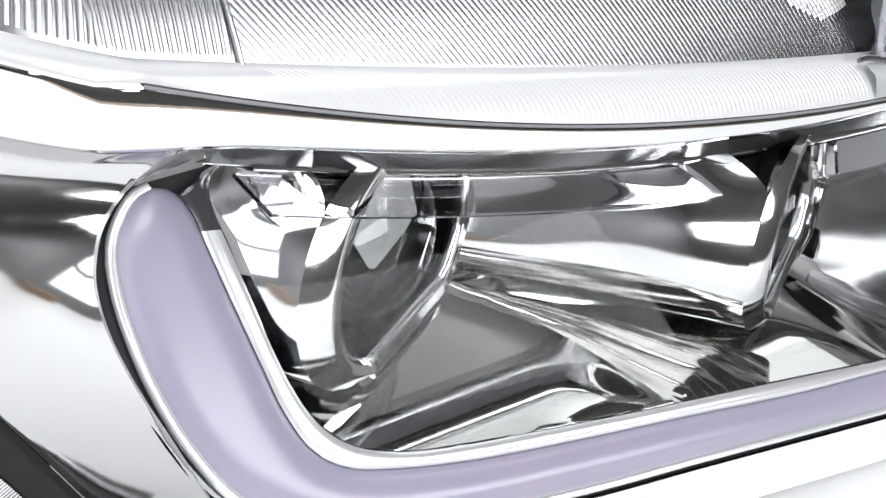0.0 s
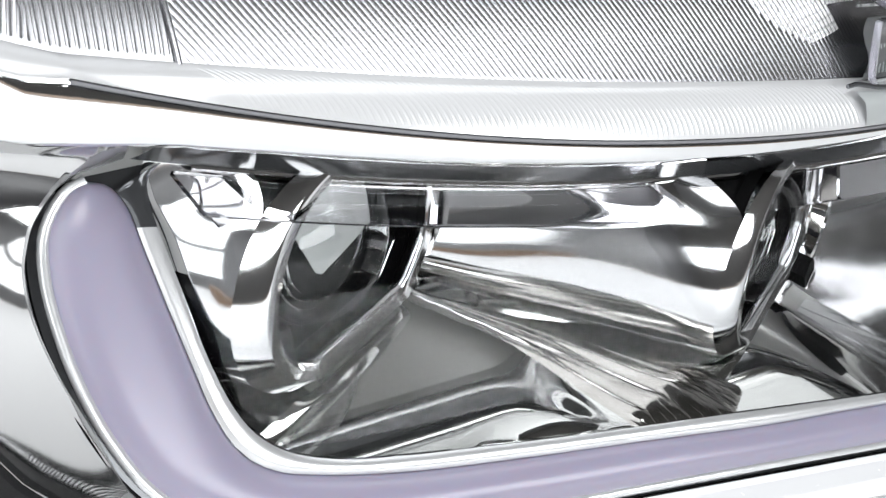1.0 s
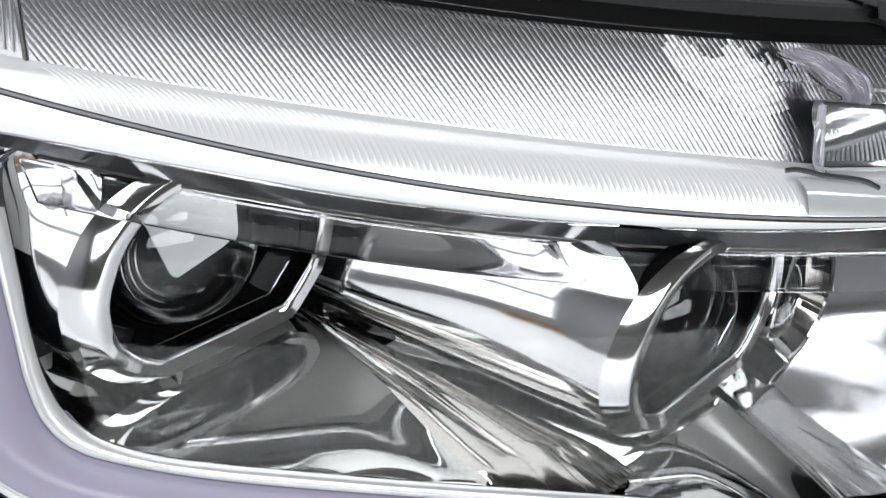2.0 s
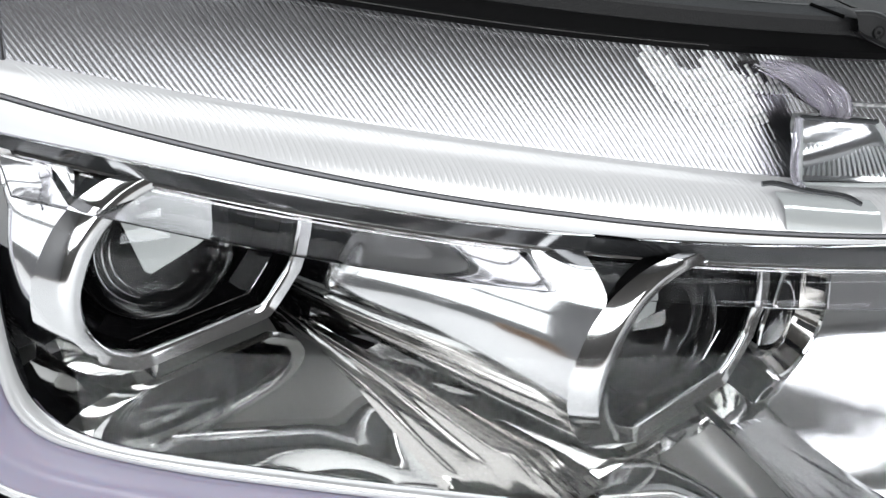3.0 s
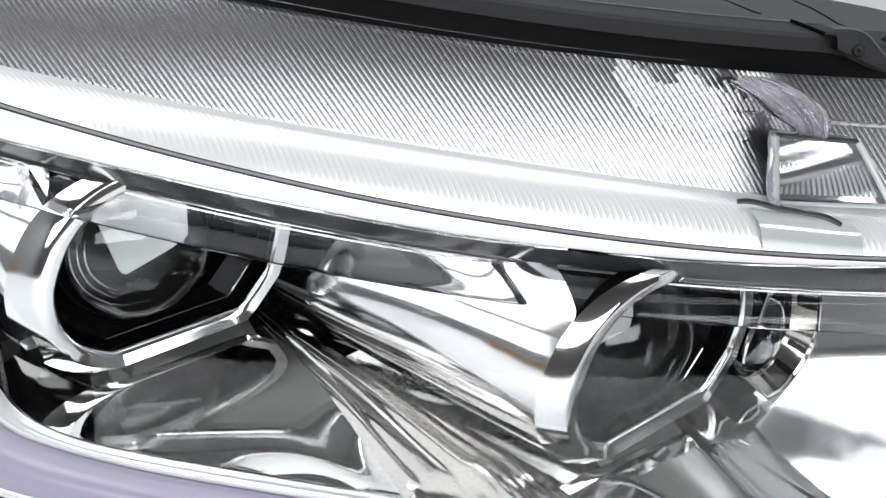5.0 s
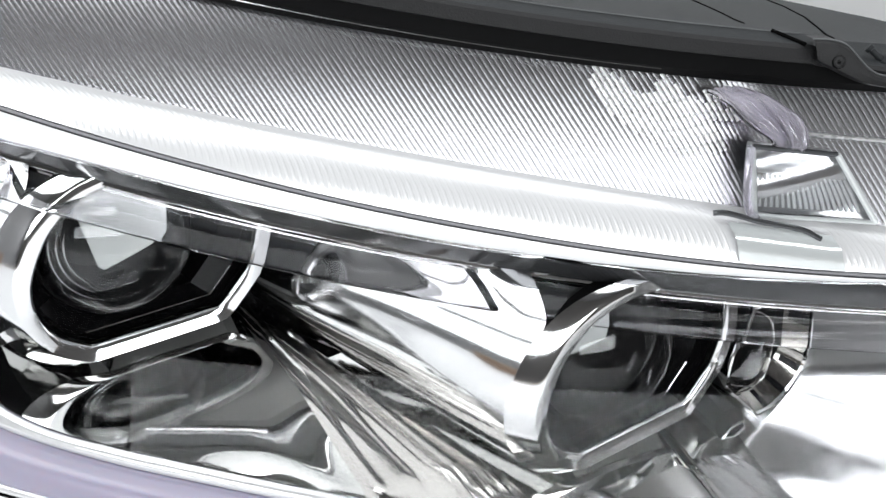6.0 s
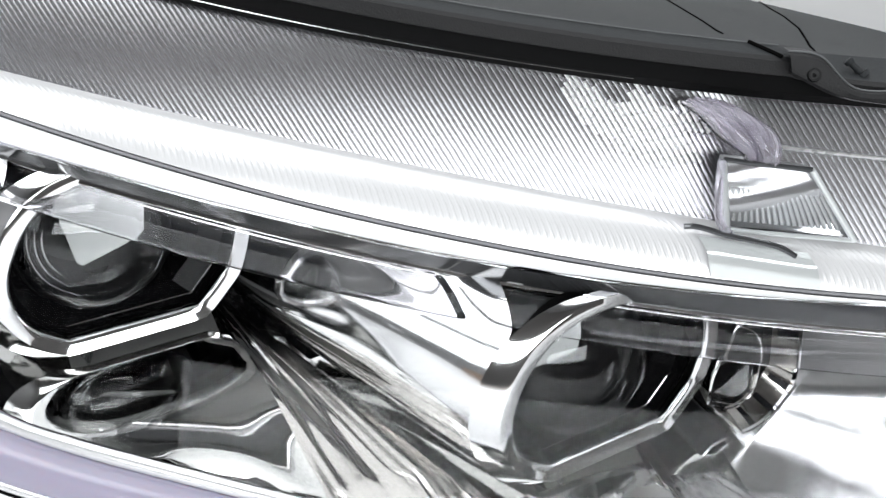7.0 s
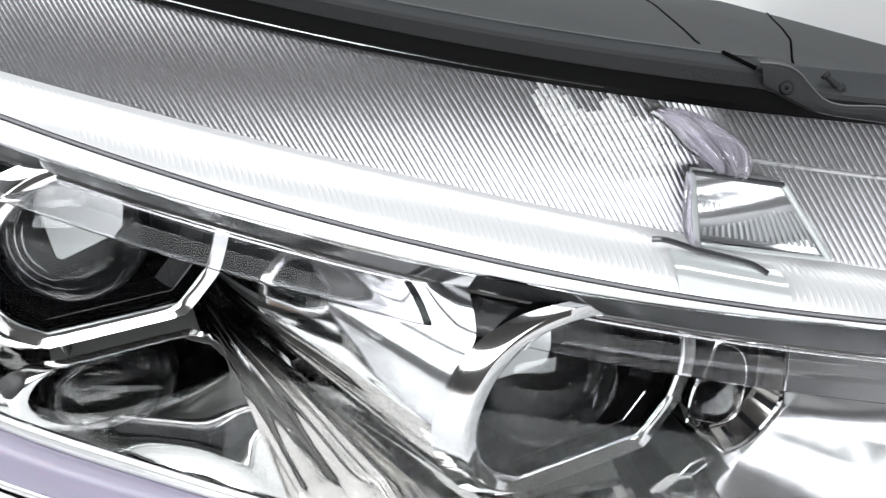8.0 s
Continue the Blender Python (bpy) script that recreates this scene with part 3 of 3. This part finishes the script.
# ---- skirt below and outer wrap of the body ----
low = [p for p in outer[30:]]
rows = []
for p in low:
    f = face(*p.xy, -0.003)
    rows.append([f + Vector(v) for v in ((0, 0, 0), (0.0005, -0.001, -0.004), (0.001, 0.003, -0.006), (0.001, -0.004, -0.011), (0.001, 0.002, -0.014), (0.002, 0.0, -0.024), (0.01, 0.02, -0.045), (0.03, 0.06, -0.06))])
part("lower_skirt", loft(rows), SKIRT, headlamp, "stepped chrome skirt under the light guide", 30)


def body_end(u):
    """The far edge of the side body, from its top (0) to its lower corner (1)."""
    k = (0, 0.35, 0.5, 0.65, 0.8, 0.9, 1)
    top = at(-0.205, -0.0108, z_b(-0.205))
    return Vector((np.interp(u, k, (top.x, -0.182, -0.168, -0.1497, -0.1384, -0.1271, -0.108)), np.interp(u, k, (top.y, 0.088, 0.078, 0.0674, 0.0653, 0.0636, 0.056)), np.interp(u, k, (top.z, 0.035, 0.006, -0.022, -0.0425, -0.0631, -0.088))))


# outer edge of the dark return round the light guide's tip
RETURN = [(-0.1125, 0.0229, 0.0555), (-0.1155, 0.03, 0.053), (-0.1164, 0.0353, 0.0492), (-0.1203, 0.0401, 0.0439), (-0.1249, 0.0423, 0.0384), (-0.1296, 0.0423, 0.0336), (-0.1328, 0.0414, 0.0285), (-0.1359, 0.0395, 0.022), (-0.1381, 0.0347, 0.011), (-0.138, 0.0266, -0.0037), (-0.1362, 0.0178, -0.0178), (-0.1342, 0.007, -0.0353)]
NB = 48
edge = spline(RETURN, NB)
inner = [at(-0.108, -0.0008, z_a(-0.108) + 0.0012)] + [face(*p.xy, -0.003) for p in outer]
inner = spline(inner, 300)
rows, rim_rows = [], []
for i in range(NB):
    u = i / (NB - 1)
    row = []
    k = min(u / 0.22, 1)
    k = k * k * (3 - 2 * k)
    for t in steps(0, 1, 22):
        s0 = -0.104 - 0.101 * t
        top = at(s0, -0.0108, z_b(s0))
        q = edge[i].lerp(body_end(u), t)
        row.append(top.lerp(q, max(k, 1 - min(1, t / 0.12)) if t < 0.12 else k))
    rows.append(row)
    e, a = row[-1], Vector((-0.75, 0.35, -0.55)).normalized()
    rim_rows.append([e + Vector((0, 0, -0.0005)), e + a * 0.002 + Vector((-0.001, -0.001, 0)), e + a * 0.011, e + a * 0.012 + Vector((0.002, 0.006, 0))])
part("side_body", loft(rows), BODY, headlamp, "bright side of the lamp body", 50)
part("side_edge", loft([[p + Vector((-0.6, -0.8, 0)) * 0.0006 for p in (r[0], r[0].lerp(r[1], 0.35))] for r in rows[10:]]), ROLL, headlamp, "dark rolled edge of the side body", 50)
roll = []
for i, e in enumerate(edge):
    q = inner[0] if i == 0 else near(inner, e)
    roll.append([e.lerp(q, t) + OUT * 0.0016 * math.sin(math.pi * t) for t in steps(0, 1, 7)])
part("band_return", loft(roll), ROLL, headlamp, "dark smoked band turning down beside the light guide", 50)
gasket = part("gasket", loft(rim_rows[14:]), RUBBER, headlamp, "dark grey gasket along the body", 30)
a = Vector((-0.75, 0.35, -0.55)).normalized()
backs = [r[-1] + a * 0.001 for r in rows]
part("gasket_back", loft([[q + a * 0.010, q + a * 0.024, q + a * 0.03 + Vector((0.01, 0.02, 0))] for q in backs[14:]]), BLACK, gasket, "black groove behind the gasket")
tooth = box((-0.0004, -0.0022, -0.0007), (0.0004, 0.0022, 0.0007), 0.0002)
mesh = bpy.data.meshes.new("tooth")
tooth.to_mesh(mesh)
tooth.free()
mesh.materials.append(SATIN)
curve = spline(backs[14:], 120)
for q, r in zip(curve, curve[1:]):
    ob = new("tooth", mesh)
    along = (r - q).normalized()
    side = a - along * a.dot(along)
    side.normalize()
    ob.matrix_world = Matrix.Translation(q + a * 0.0125 + Vector((-0.0006, -0.0006, 0))) @ Matrix((along, side, along.cross(side))).transposed().to_4x4()
    ob.parent = gasket

# ---- housing ----
def step_in(s, a, b):
    k = min(max((s - a) / (b - a), 0), 1)
    return k * k * (3 - 2 * k)


def hood(s):
    e, k = z_e(s), step_in(s, 0.149, 0.163)
    drop = 0.06 * (max(s - 0.250, 0) / 0.04) ** 2 + 0.011 * step_in(s, 0.11, 0.26)
    seal = [(0.0100, e - 0.0030), (0.0045, e + 0.0005), (0.0040, e + 0.0062)]
    rail = [(0.0040, e + 0.0062), (0.0020 - 0.006 * k, e + 0.0066 - 0.004 * k), (0.0020 - 0.007 * k, e + 0.0112 - 0.004 * k), (0.0036 - 0.007 * k, e + 0.0124 - 0.004 * k)]
    top = [(0.0036 - 0.007 * k, e + 0.0124 - 0.004 * k), (0.0105 - 0.006 * k, e + 0.0150 - 0.005 * k), (0.0125, e + 0.0150 - 0.002 * k), (0.03, e + 0.0155 - drop), (0.05, e + 0.0158 - drop), (0.12, e + 0.0155 - drop), (0.22, e + 0.011 - drop), (0.245, e + 0.002 - drop), (0.25, e - 0.16)]
    return seal, rail, top


HOOD = steps(-0.2, 0.30, 120)
housing = part("housing", loft([[at(s, *p) for p in hood(s)[2]] for s in HOOD]), PLASTIC, headlamp, "matt grey-black plastic housing", 25)
part("seal", loft([[at(s, *p) for p in hood(s)[0]] for s in HOOD]), MATT, headlamp, "black seal under the housing edge", 25)
part("flange", loft([[at(s, *p) for p in hood(s)[1]] for s in HOOD]), RUBBER, headlamp, "dark moulded flange along the housing", 25)

# highlight on the housing's edge, put in as a paler tube
part("flange_edge", tube([at(x, 0.0101 - 0.006 * step_in(x, 0.149, 0.163), z_e(x) + 0.0149 - 0.005 * step_in(x, 0.149, 0.163)) for x in steps(-0.2, 0.149, 90)], 0.00035, 6), EDGE_HIGHLIGHT, housing, "painted highlight along the housing's edge", 60)

# seams, bolt and clip of the housing
def top_at(x, y):
    s = x
    o = y + 0.030 + SLOPE * x
    rows_ = hood(s)[2]
    return float(np.interp(o, [p[0] for p in rows_], [p[1] for p in rows_]))


for (x0, y0), (x1, y1) in (((0.141, -0.0860), (0.186, 0.020)), ((0.164, -0.1060), (0.200, -0.062)), ((0.200, -0.062), (0.2566, 0.0225))):
    pts = [Vector((x0 + (x1 - x0) * t, y0 + (y1 - y0) * t, 0)) for t in steps(0, 1, 14)]
    for p in pts:
        p.z = top_at(p.x, p.y) - 0.0001
    part("seam", tube(pts, 0.0005, 6), SEAM, housing, "thin dark seam in the housing")
part("seam", tube([at(0.1405 + 0.006 * t, 0.0103 - 0.0070 * t, z_e(0.1405 + 0.006 * t) + 0.0151 - 0.0026 * t) for t in steps(0, 1, 6)], 0.0008, 6), SEAM, housing, "dark joint across the flange")
part("notch", box((0.1003, -0.0795, 0.1035), (0.1015, -0.0755, 0.1090), 0.0003), PLASTIC, housing, "moulded notch")


def ring_at(c, axis, rows_, n=14):
    """Rings of (radius, distance along axis) round c."""
    q = Vector(axis).to_track_quat("Z", "Y")
    return [[Vector(c) + q @ Vector((r * math.cos(2 * math.pi * i / n), r * math.sin(2 * math.pi * i / n), d)) for i in range(n)] for r, d in rows_]


bolt = part("bolt", loft(ring_at((0.1692, -0.1244, 0.1068), (-0.45, 0.50, 0.42), ((0.0022, 0), (0.0022, 0.0014), (0.0011, 0.0015), (0.0011, 0.0060), (0.0016, 0.0062), (0.0016, 0.0075), (0.0005, 0.0078))), True, True), PLASTIC, headlamp, "small screw on the housing flange", 30)
part("clip", loft(ring_at((0.1506, -0.1203, 0.1062), (-0.45, -0.85, 0.2), ((0.0024, 0), (0.0024, 0.0014), (0.0020, 0.0019), (0.0015, 0.0019), (0.0015, 0.0004), (0.0007, 0.0004), (0.0007, 0.0016), (0.0002, 0.0017)), 18), True), GLOSS, headlamp, "black round clip in the flange", 30)
upper = spline([(0.1440, -0.1143, 0.1122), (0.1490, -0.1183, 0.1127), (0.1529, -0.1206, 0.1116), (0.1618, -0.1276, 0.1039), (0.1770, -0.1362, 0.1049), (0.2000, -0.1495, 0.1055), (0.2300, -0.1665, 0.1060)], 40)
under = spline([(0.1452, -0.1165, 0.1055), (0.1490, -0.1195, 0.1035), (0.1573, -0.1250, 0.1004), (0.1625, -0.1280, 0.0998), (0.1740, -0.1345, 0.0998), (0.2000, -0.1495, 0.1000), (0.2300, -0.1665, 0.1005)], 40)
ahead, inward = Vector((-0.0007, -0.0012, 0)), Vector((0.0040, 0.0070, -0.0003))
bracket = part("bracket", loft([[a + inward, a, a.lerp(b, 0.12) + ahead, a.lerp(b, 0.50) + ahead * 1.3, a.lerp(b, 0.88) + ahead, b, b + inward] for a, b in zip(upper, under)]), RUBBER, headlamp, "dark stepped bracket of the housing", 25)
# highlight on the bracket's upper edge, likewise a paler tube
part("bracket_edge", tube(upper, 0.00045, 6), EDGE_HIGHLIGHT, bracket, "painted highlight along the bracket's upper edge", 60)
part("ledge", loft([[at(s, o, z_e(s) + z) for o, z in ((0.0098, 0.0014), (0.0062, 0.0002), (0.0058, -0.0006), (0.0085, -0.0014))] for s in steps(-0.2, 0.108, 60)]), SATIN, fluted, "pale ledge above the ribs", 30)

# ---- clear boss in the fluted optic ----
boss = tagged(new("clear_boss"), "clear moulded boss set in the fluted optic")
boss.parent = headlamp
corners = [(0.1275, 0.0765), (0.1525, 0.0768), (0.1725, 0.0535), (0.1350, 0.0518)]
lift = (-0.012, -0.012, -0.008, -0.009)
cs = [at(x, o, z) for (x, z), o in zip(corners, lift)]
part("window", loft([[cs[0].lerp(cs[1], t) + Vector((0.0012, 0.0022, 0)) for t in steps(0, 1, 10)], [cs[3].lerp(cs[2], t) + Vector((0.0012, 0.0022, 0)) for t in steps(0, 1, 10)], [at(0.135 + 0.037 * t, 0.004, 0.0500) for t in steps(0, 1, 10)]]), ACRYLIC, boss, "clear sloping window")
back = Vector((0.0026, 0.0050, 0))
part("window_back", loft([[cs[0].lerp(cs[1], t).lerp(cs[3].lerp(cs[2], t), v) + back * (1 - 0.3 * v) + Vector((0, 0.0012 * math.sin(7 * v + 3 * t), 0)) for t in steps(0, 1, 10)] for v in steps(0, 1, 12)]), BACKING, boss, "pale face behind the window")
for i, r in ((0, 0.0009), (1, 0.0011), (2, 0.0008), (3, 0.0011)):
    a, b = cs[i], cs[(i + 1) % 4]
    part("frame_bar", tube([a.lerp(b, t) for t in steps(0, 1, 8)], r, 8), SMOKE if i == 0 else PANE, boss, "clear frame edge of the boss")
for k in range(18):
    t = 0.06 + k * 0.05
    a, b = cs[0].lerp(cs[1], t), cs[3].lerp(cs[2], t)
    m = Vector((0.0018, 0.0034, 0))
    part("inner_rib", tube([a.lerp(b, v) + m + Vector((0.0015 * math.sin(3 * v), 0, 0)) for v in steps(0.42, 0.9, 7)], 0.0006, 6), PANE, boss)
for k in range(8):
    a = k / 7
    x0, z0 = 0.1205 + 0.0125 * a, 0.0905 + 0.0020 * math.sin(3 * a)
    pts = [at(x0, 0.002, z0), at(x0 + 0.0025, -0.0055, z0 - 0.0018), at(x0 + 0.0055 + 0.002 * a, -0.0105, z0 - 0.0060), at(0.1325 + 0.0085 * a, -0.0125 - 0.001 * (k % 2), 0.0800 - 0.0012 * a), at(0.1350 + 0.0070 * a, -0.0100, 0.0755 + 0.0006 * (k % 3))]
    part("swirl", tube(spline(pts, 24), lambda t, k=k: (0.0013 + 0.0004 * (k % 3)) * (0.55 + 0.8 * math.sin(math.pi * min(1, t * 1.1))), 10), LILAC if k % 3 else ACRYLIC, boss, "lilac-tinted clear twisted moulding")
part("post", tube(spline([at(0.1268, -0.0125, 0.0765), at(0.1282, -0.0120, 0.066), at(0.1312, -0.0112, 0.0545), at(0.1352, -0.0100, 0.0512)], 14), 0.0014, 10), LILAC, boss, "clear post beside the window")
# smooth window in the lip under the boss
patch = []
for x in steps(0.1262, 0.1585, 12):
    c, d = z_c(x), z_d(x)
    patch.append([at(x + 0.0045 * t, -0.0136 - 0.0004 * math.sin(math.pi * t) if t > 0.25 else -0.0105 - 0.012 * t, d - 0.003 - (d - c - 0.0045) * t) for t in steps(0, 1, 9)])
part("lip_window", loft(patch), PANE, boss, "smooth clear window in the lip")
# shadow line above the lip window, put in as a dark tube
part("lip_shade_line", tube(spline([at(0.1215, -0.0105, 0.0515), at(0.1245, -0.0110, 0.0522), at(0.135, -0.0112, 0.0505), at(0.150, -0.0110, 0.0487), at(0.1545, -0.0118, 0.0465)], 20), 0.0010, 8), SMOKE, boss, "dark line painted in as the shadow above the lip window")

# ---- studio ----
table = tagged(part("table", box((-1.25, -0.48, -0.16), (1.25, 1.198, -0.125), 0.002), WHITE), "white laminate table top with brown wooden edges", "table", kind="structure")
part("table_edge", box((-1.268, -0.48, -0.162), (-1.2505, 1.198, -0.124), 0.002), COPPER, table, "brown wooden table edge")
part("table_edge", box((-1.268, -0.498, -0.162), (1.25, -0.4805, -0.124), 0.002), COPPER, table, "brown wooden table edge")
carton = tagged(new("cardboard_box"), "closed brown cardboard box standing on the table", "box")
part("carton_body", box((-1.12, -0.47, -0.1245), (-0.92, -0.25, -0.06), 0.003), COPPER, carton, "brown cardboard walls")
for y0, y1 in ((-0.468, -0.362), (-0.358, -0.252)):
    part("flap", box((-1.118, y0, -0.0597), (-0.922, y1, -0.0565), 0.001), COPPER, carton, "folded cardboard flap")
for x, y in ((-1.15, -0.40), (1.16, -0.40), (-1.15, 1.10), (1.16, 1.10)):
    part("table_leg", box((x - 0.03, y - 0.03, -1.2), (x + 0.03, y + 0.03, -0.1605), 0.003), COPPER, table, "brown wooden leg")
tagged(part("wall_north", box((-2.0, 1.2, -1.2), (2.0, 1.3, 2.2)), PALE), "plain white studio wall", "wall", kind="structure")
tagged(part("wall_south", box((-2.0, -2.1, -1.2), (2.0, -2.0, 2.2)), MIDGREY), "plain grey studio wall", "wall", kind="structure")
tagged(part("wall_east", box((2.0, -2.1, -1.2), (2.1, 1.3, 2.2)), PALE), "plain white studio wall", "wall", kind="structure")
tagged(part("wall_west", box((-2.1, -2.1, -1.2), (-2.0, 1.3, 2.2)), DARK), "plain grey studio wall", "wall", kind="structure")
tagged(part("ceiling", box((-2.0, -2.0, 2.2), (2.0, 1.2, 2.3)), DARK), "plain grey ceiling", "ceiling", kind="structure")
tagged(part("floor", box((-2.0, -2.0, -1.3), (2.0, 1.2, -1.2)), DARK), "plain grey floor", "floor", kind="structure")

# ---- ribs of the fluted optic ----
def on_optic(s, t):
    return at(s, 0.0004 + flute_o(t, s), z_d(s) - 0.0005 + (z_e(s) + 0.0025 - z_d(s)) * t)


def bent_rib(name, s0, run, t0, t1, half, high, mat=None):
    """A rib that follows the optic's hollow, as a mesh in place about its own origin."""
    prof = [(half * math.cos(v), high * math.sin(v)) for v in steps(math.pi, 0, 5)]
    rows, o = [], on_optic(s0, t0)
    for t in steps(t0, t1, 6):
        c, n = on_optic(s0 - run * (t - t0), t), on_optic(s0 - run * (t - t0) + 0.001, t)
        ahead = (on_optic(s0 - run * (t + 0.02 - t0), t + 0.02) - c).normalized()
        side = Vector((1, -SLOPE, 0)).normalized()
        side = (side - ahead * side.dot(ahead)).normalized()
        up = side.cross(ahead)
        up = -up if up.y > 0 else up
        rows.append([c - o + side * x + up * h for x, h in prof])
    bm = finish(loft(rows), 60)
    me = bpy.data.meshes.new(name)
    bm.to_mesh(me)
    bm.free()
    me.materials.append(mat or RIBBED)
    return me


RUN, PITCH = 0.0265, 0.00207
for k in range(200):
    s0 = -0.0915 + k * PITCH
    if s0 > 0.31:
        break
    reach = min(0.93, 0.02 + (s0 + 0.0925) / RUN)
    if reach < 0.08:
        continue
    ob = new("rib", bent_rib("rib", s0, RUN, 0.02, reach, 0.00102, 0.00011 - 0.00006 * ease(s0, 0.135, 0.165)))
    ob.location = on_optic(s0, 0.02)
    ob.parent = fluted
# reflection painted as a fan of paler ribs beside the boss, with a jagged top
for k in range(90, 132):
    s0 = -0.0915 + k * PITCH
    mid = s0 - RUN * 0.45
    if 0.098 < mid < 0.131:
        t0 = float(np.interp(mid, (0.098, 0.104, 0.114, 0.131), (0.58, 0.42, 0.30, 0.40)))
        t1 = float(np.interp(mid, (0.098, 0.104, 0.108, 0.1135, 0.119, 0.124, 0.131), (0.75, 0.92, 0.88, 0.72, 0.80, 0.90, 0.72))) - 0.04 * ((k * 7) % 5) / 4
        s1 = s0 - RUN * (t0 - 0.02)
        ob = new("reflection_rib", bent_rib("reflection_rib", s1, RUN, t0, t1, 0.00072, 0.00030, OPTIC))
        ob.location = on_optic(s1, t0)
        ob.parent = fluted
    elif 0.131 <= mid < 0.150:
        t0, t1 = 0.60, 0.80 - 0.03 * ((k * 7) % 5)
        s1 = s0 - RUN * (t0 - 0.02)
        ob = new("reflection_rib", bent_rib("reflection_rib", s1, RUN, t0, t1, 0.00072, 0.00030, OPTIC))
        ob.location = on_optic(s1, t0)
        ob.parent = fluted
for k in range(40):
    s0 = -0.0955 - k * 0.0021
    ob = new("rib", bent_rib("rib", s0, -0.003, 0.05, 0.9, 0.00100, 0.00022))
    ob.location = on_optic(s0, 0.05)
    ob.parent = fluted
part("ridge", tube([on_optic(x, 0.555) + Vector((-0.0002, -0.0004, 0)) for x in steps(0.148, 0.30, 40)], 0.0006, 8), OPTIC, fluted, "raised line across the ribs")
part("seam", tube([on_optic(-0.0932, t) + Vector((-0.0004, -0.0007, 0)) for t in steps(0.0, 1, 8)], 0.0009, 8), RIBBED, fluted, "raised seam between the ribbed fields")

# fine ribs on the lip
def on_lip(s, t):
    o, z = zip(*brow_profile(s)[0])
    k = t * (len(o) - 1)
    i = min(int(k), len(o) - 2)
    return at(s, o[i] + (o[i + 1] - o[i]) * (k - i), z[i] + (z[i + 1] - z[i]) * (k - i))


def lip_rib(s0):
    rows, base = [], on_lip(s0, 0.12)
    for t in steps(0.12, 0.93, 8):
        q = s0 + 0.006 * (t - 0.12) + 0.003 * math.sin(3.0 * (t - 0.12))
        c = on_lip(q, t)
        up = (on_lip(q + 0.002, t) - c).cross(on_lip(q, min(t + 0.05, 0.97)) - c).normalized()
        up = -up if up.y > 0 else up
        side = Vector((1, -SLOPE, 0)).normalized()
        h = 0.00015 * min(1, 6 * (t - 0.10), 6 * (0.95 - t))
        rows.append([c - base + side * x + up * (h * v - 0.00002) for x, v in ((-0.0007, 0), (-0.00035, 0.8), (0, 1), (0.00035, 0.8), (0.0007, 0))])
    bm = finish(loft(rows), 60)
    me = bpy.data.meshes.new("lip_rib")
    bm.to_mesh(me)
    bm.free()
    me.materials.append(LIP)
    ob = new("rib", me)
    ob.location, ob.parent = base, lip_part


for k in range(190):
    s0 = -0.092 + k * PITCH
    if not 0.1225 < s0 < 0.158:
        lip_rib(s0)
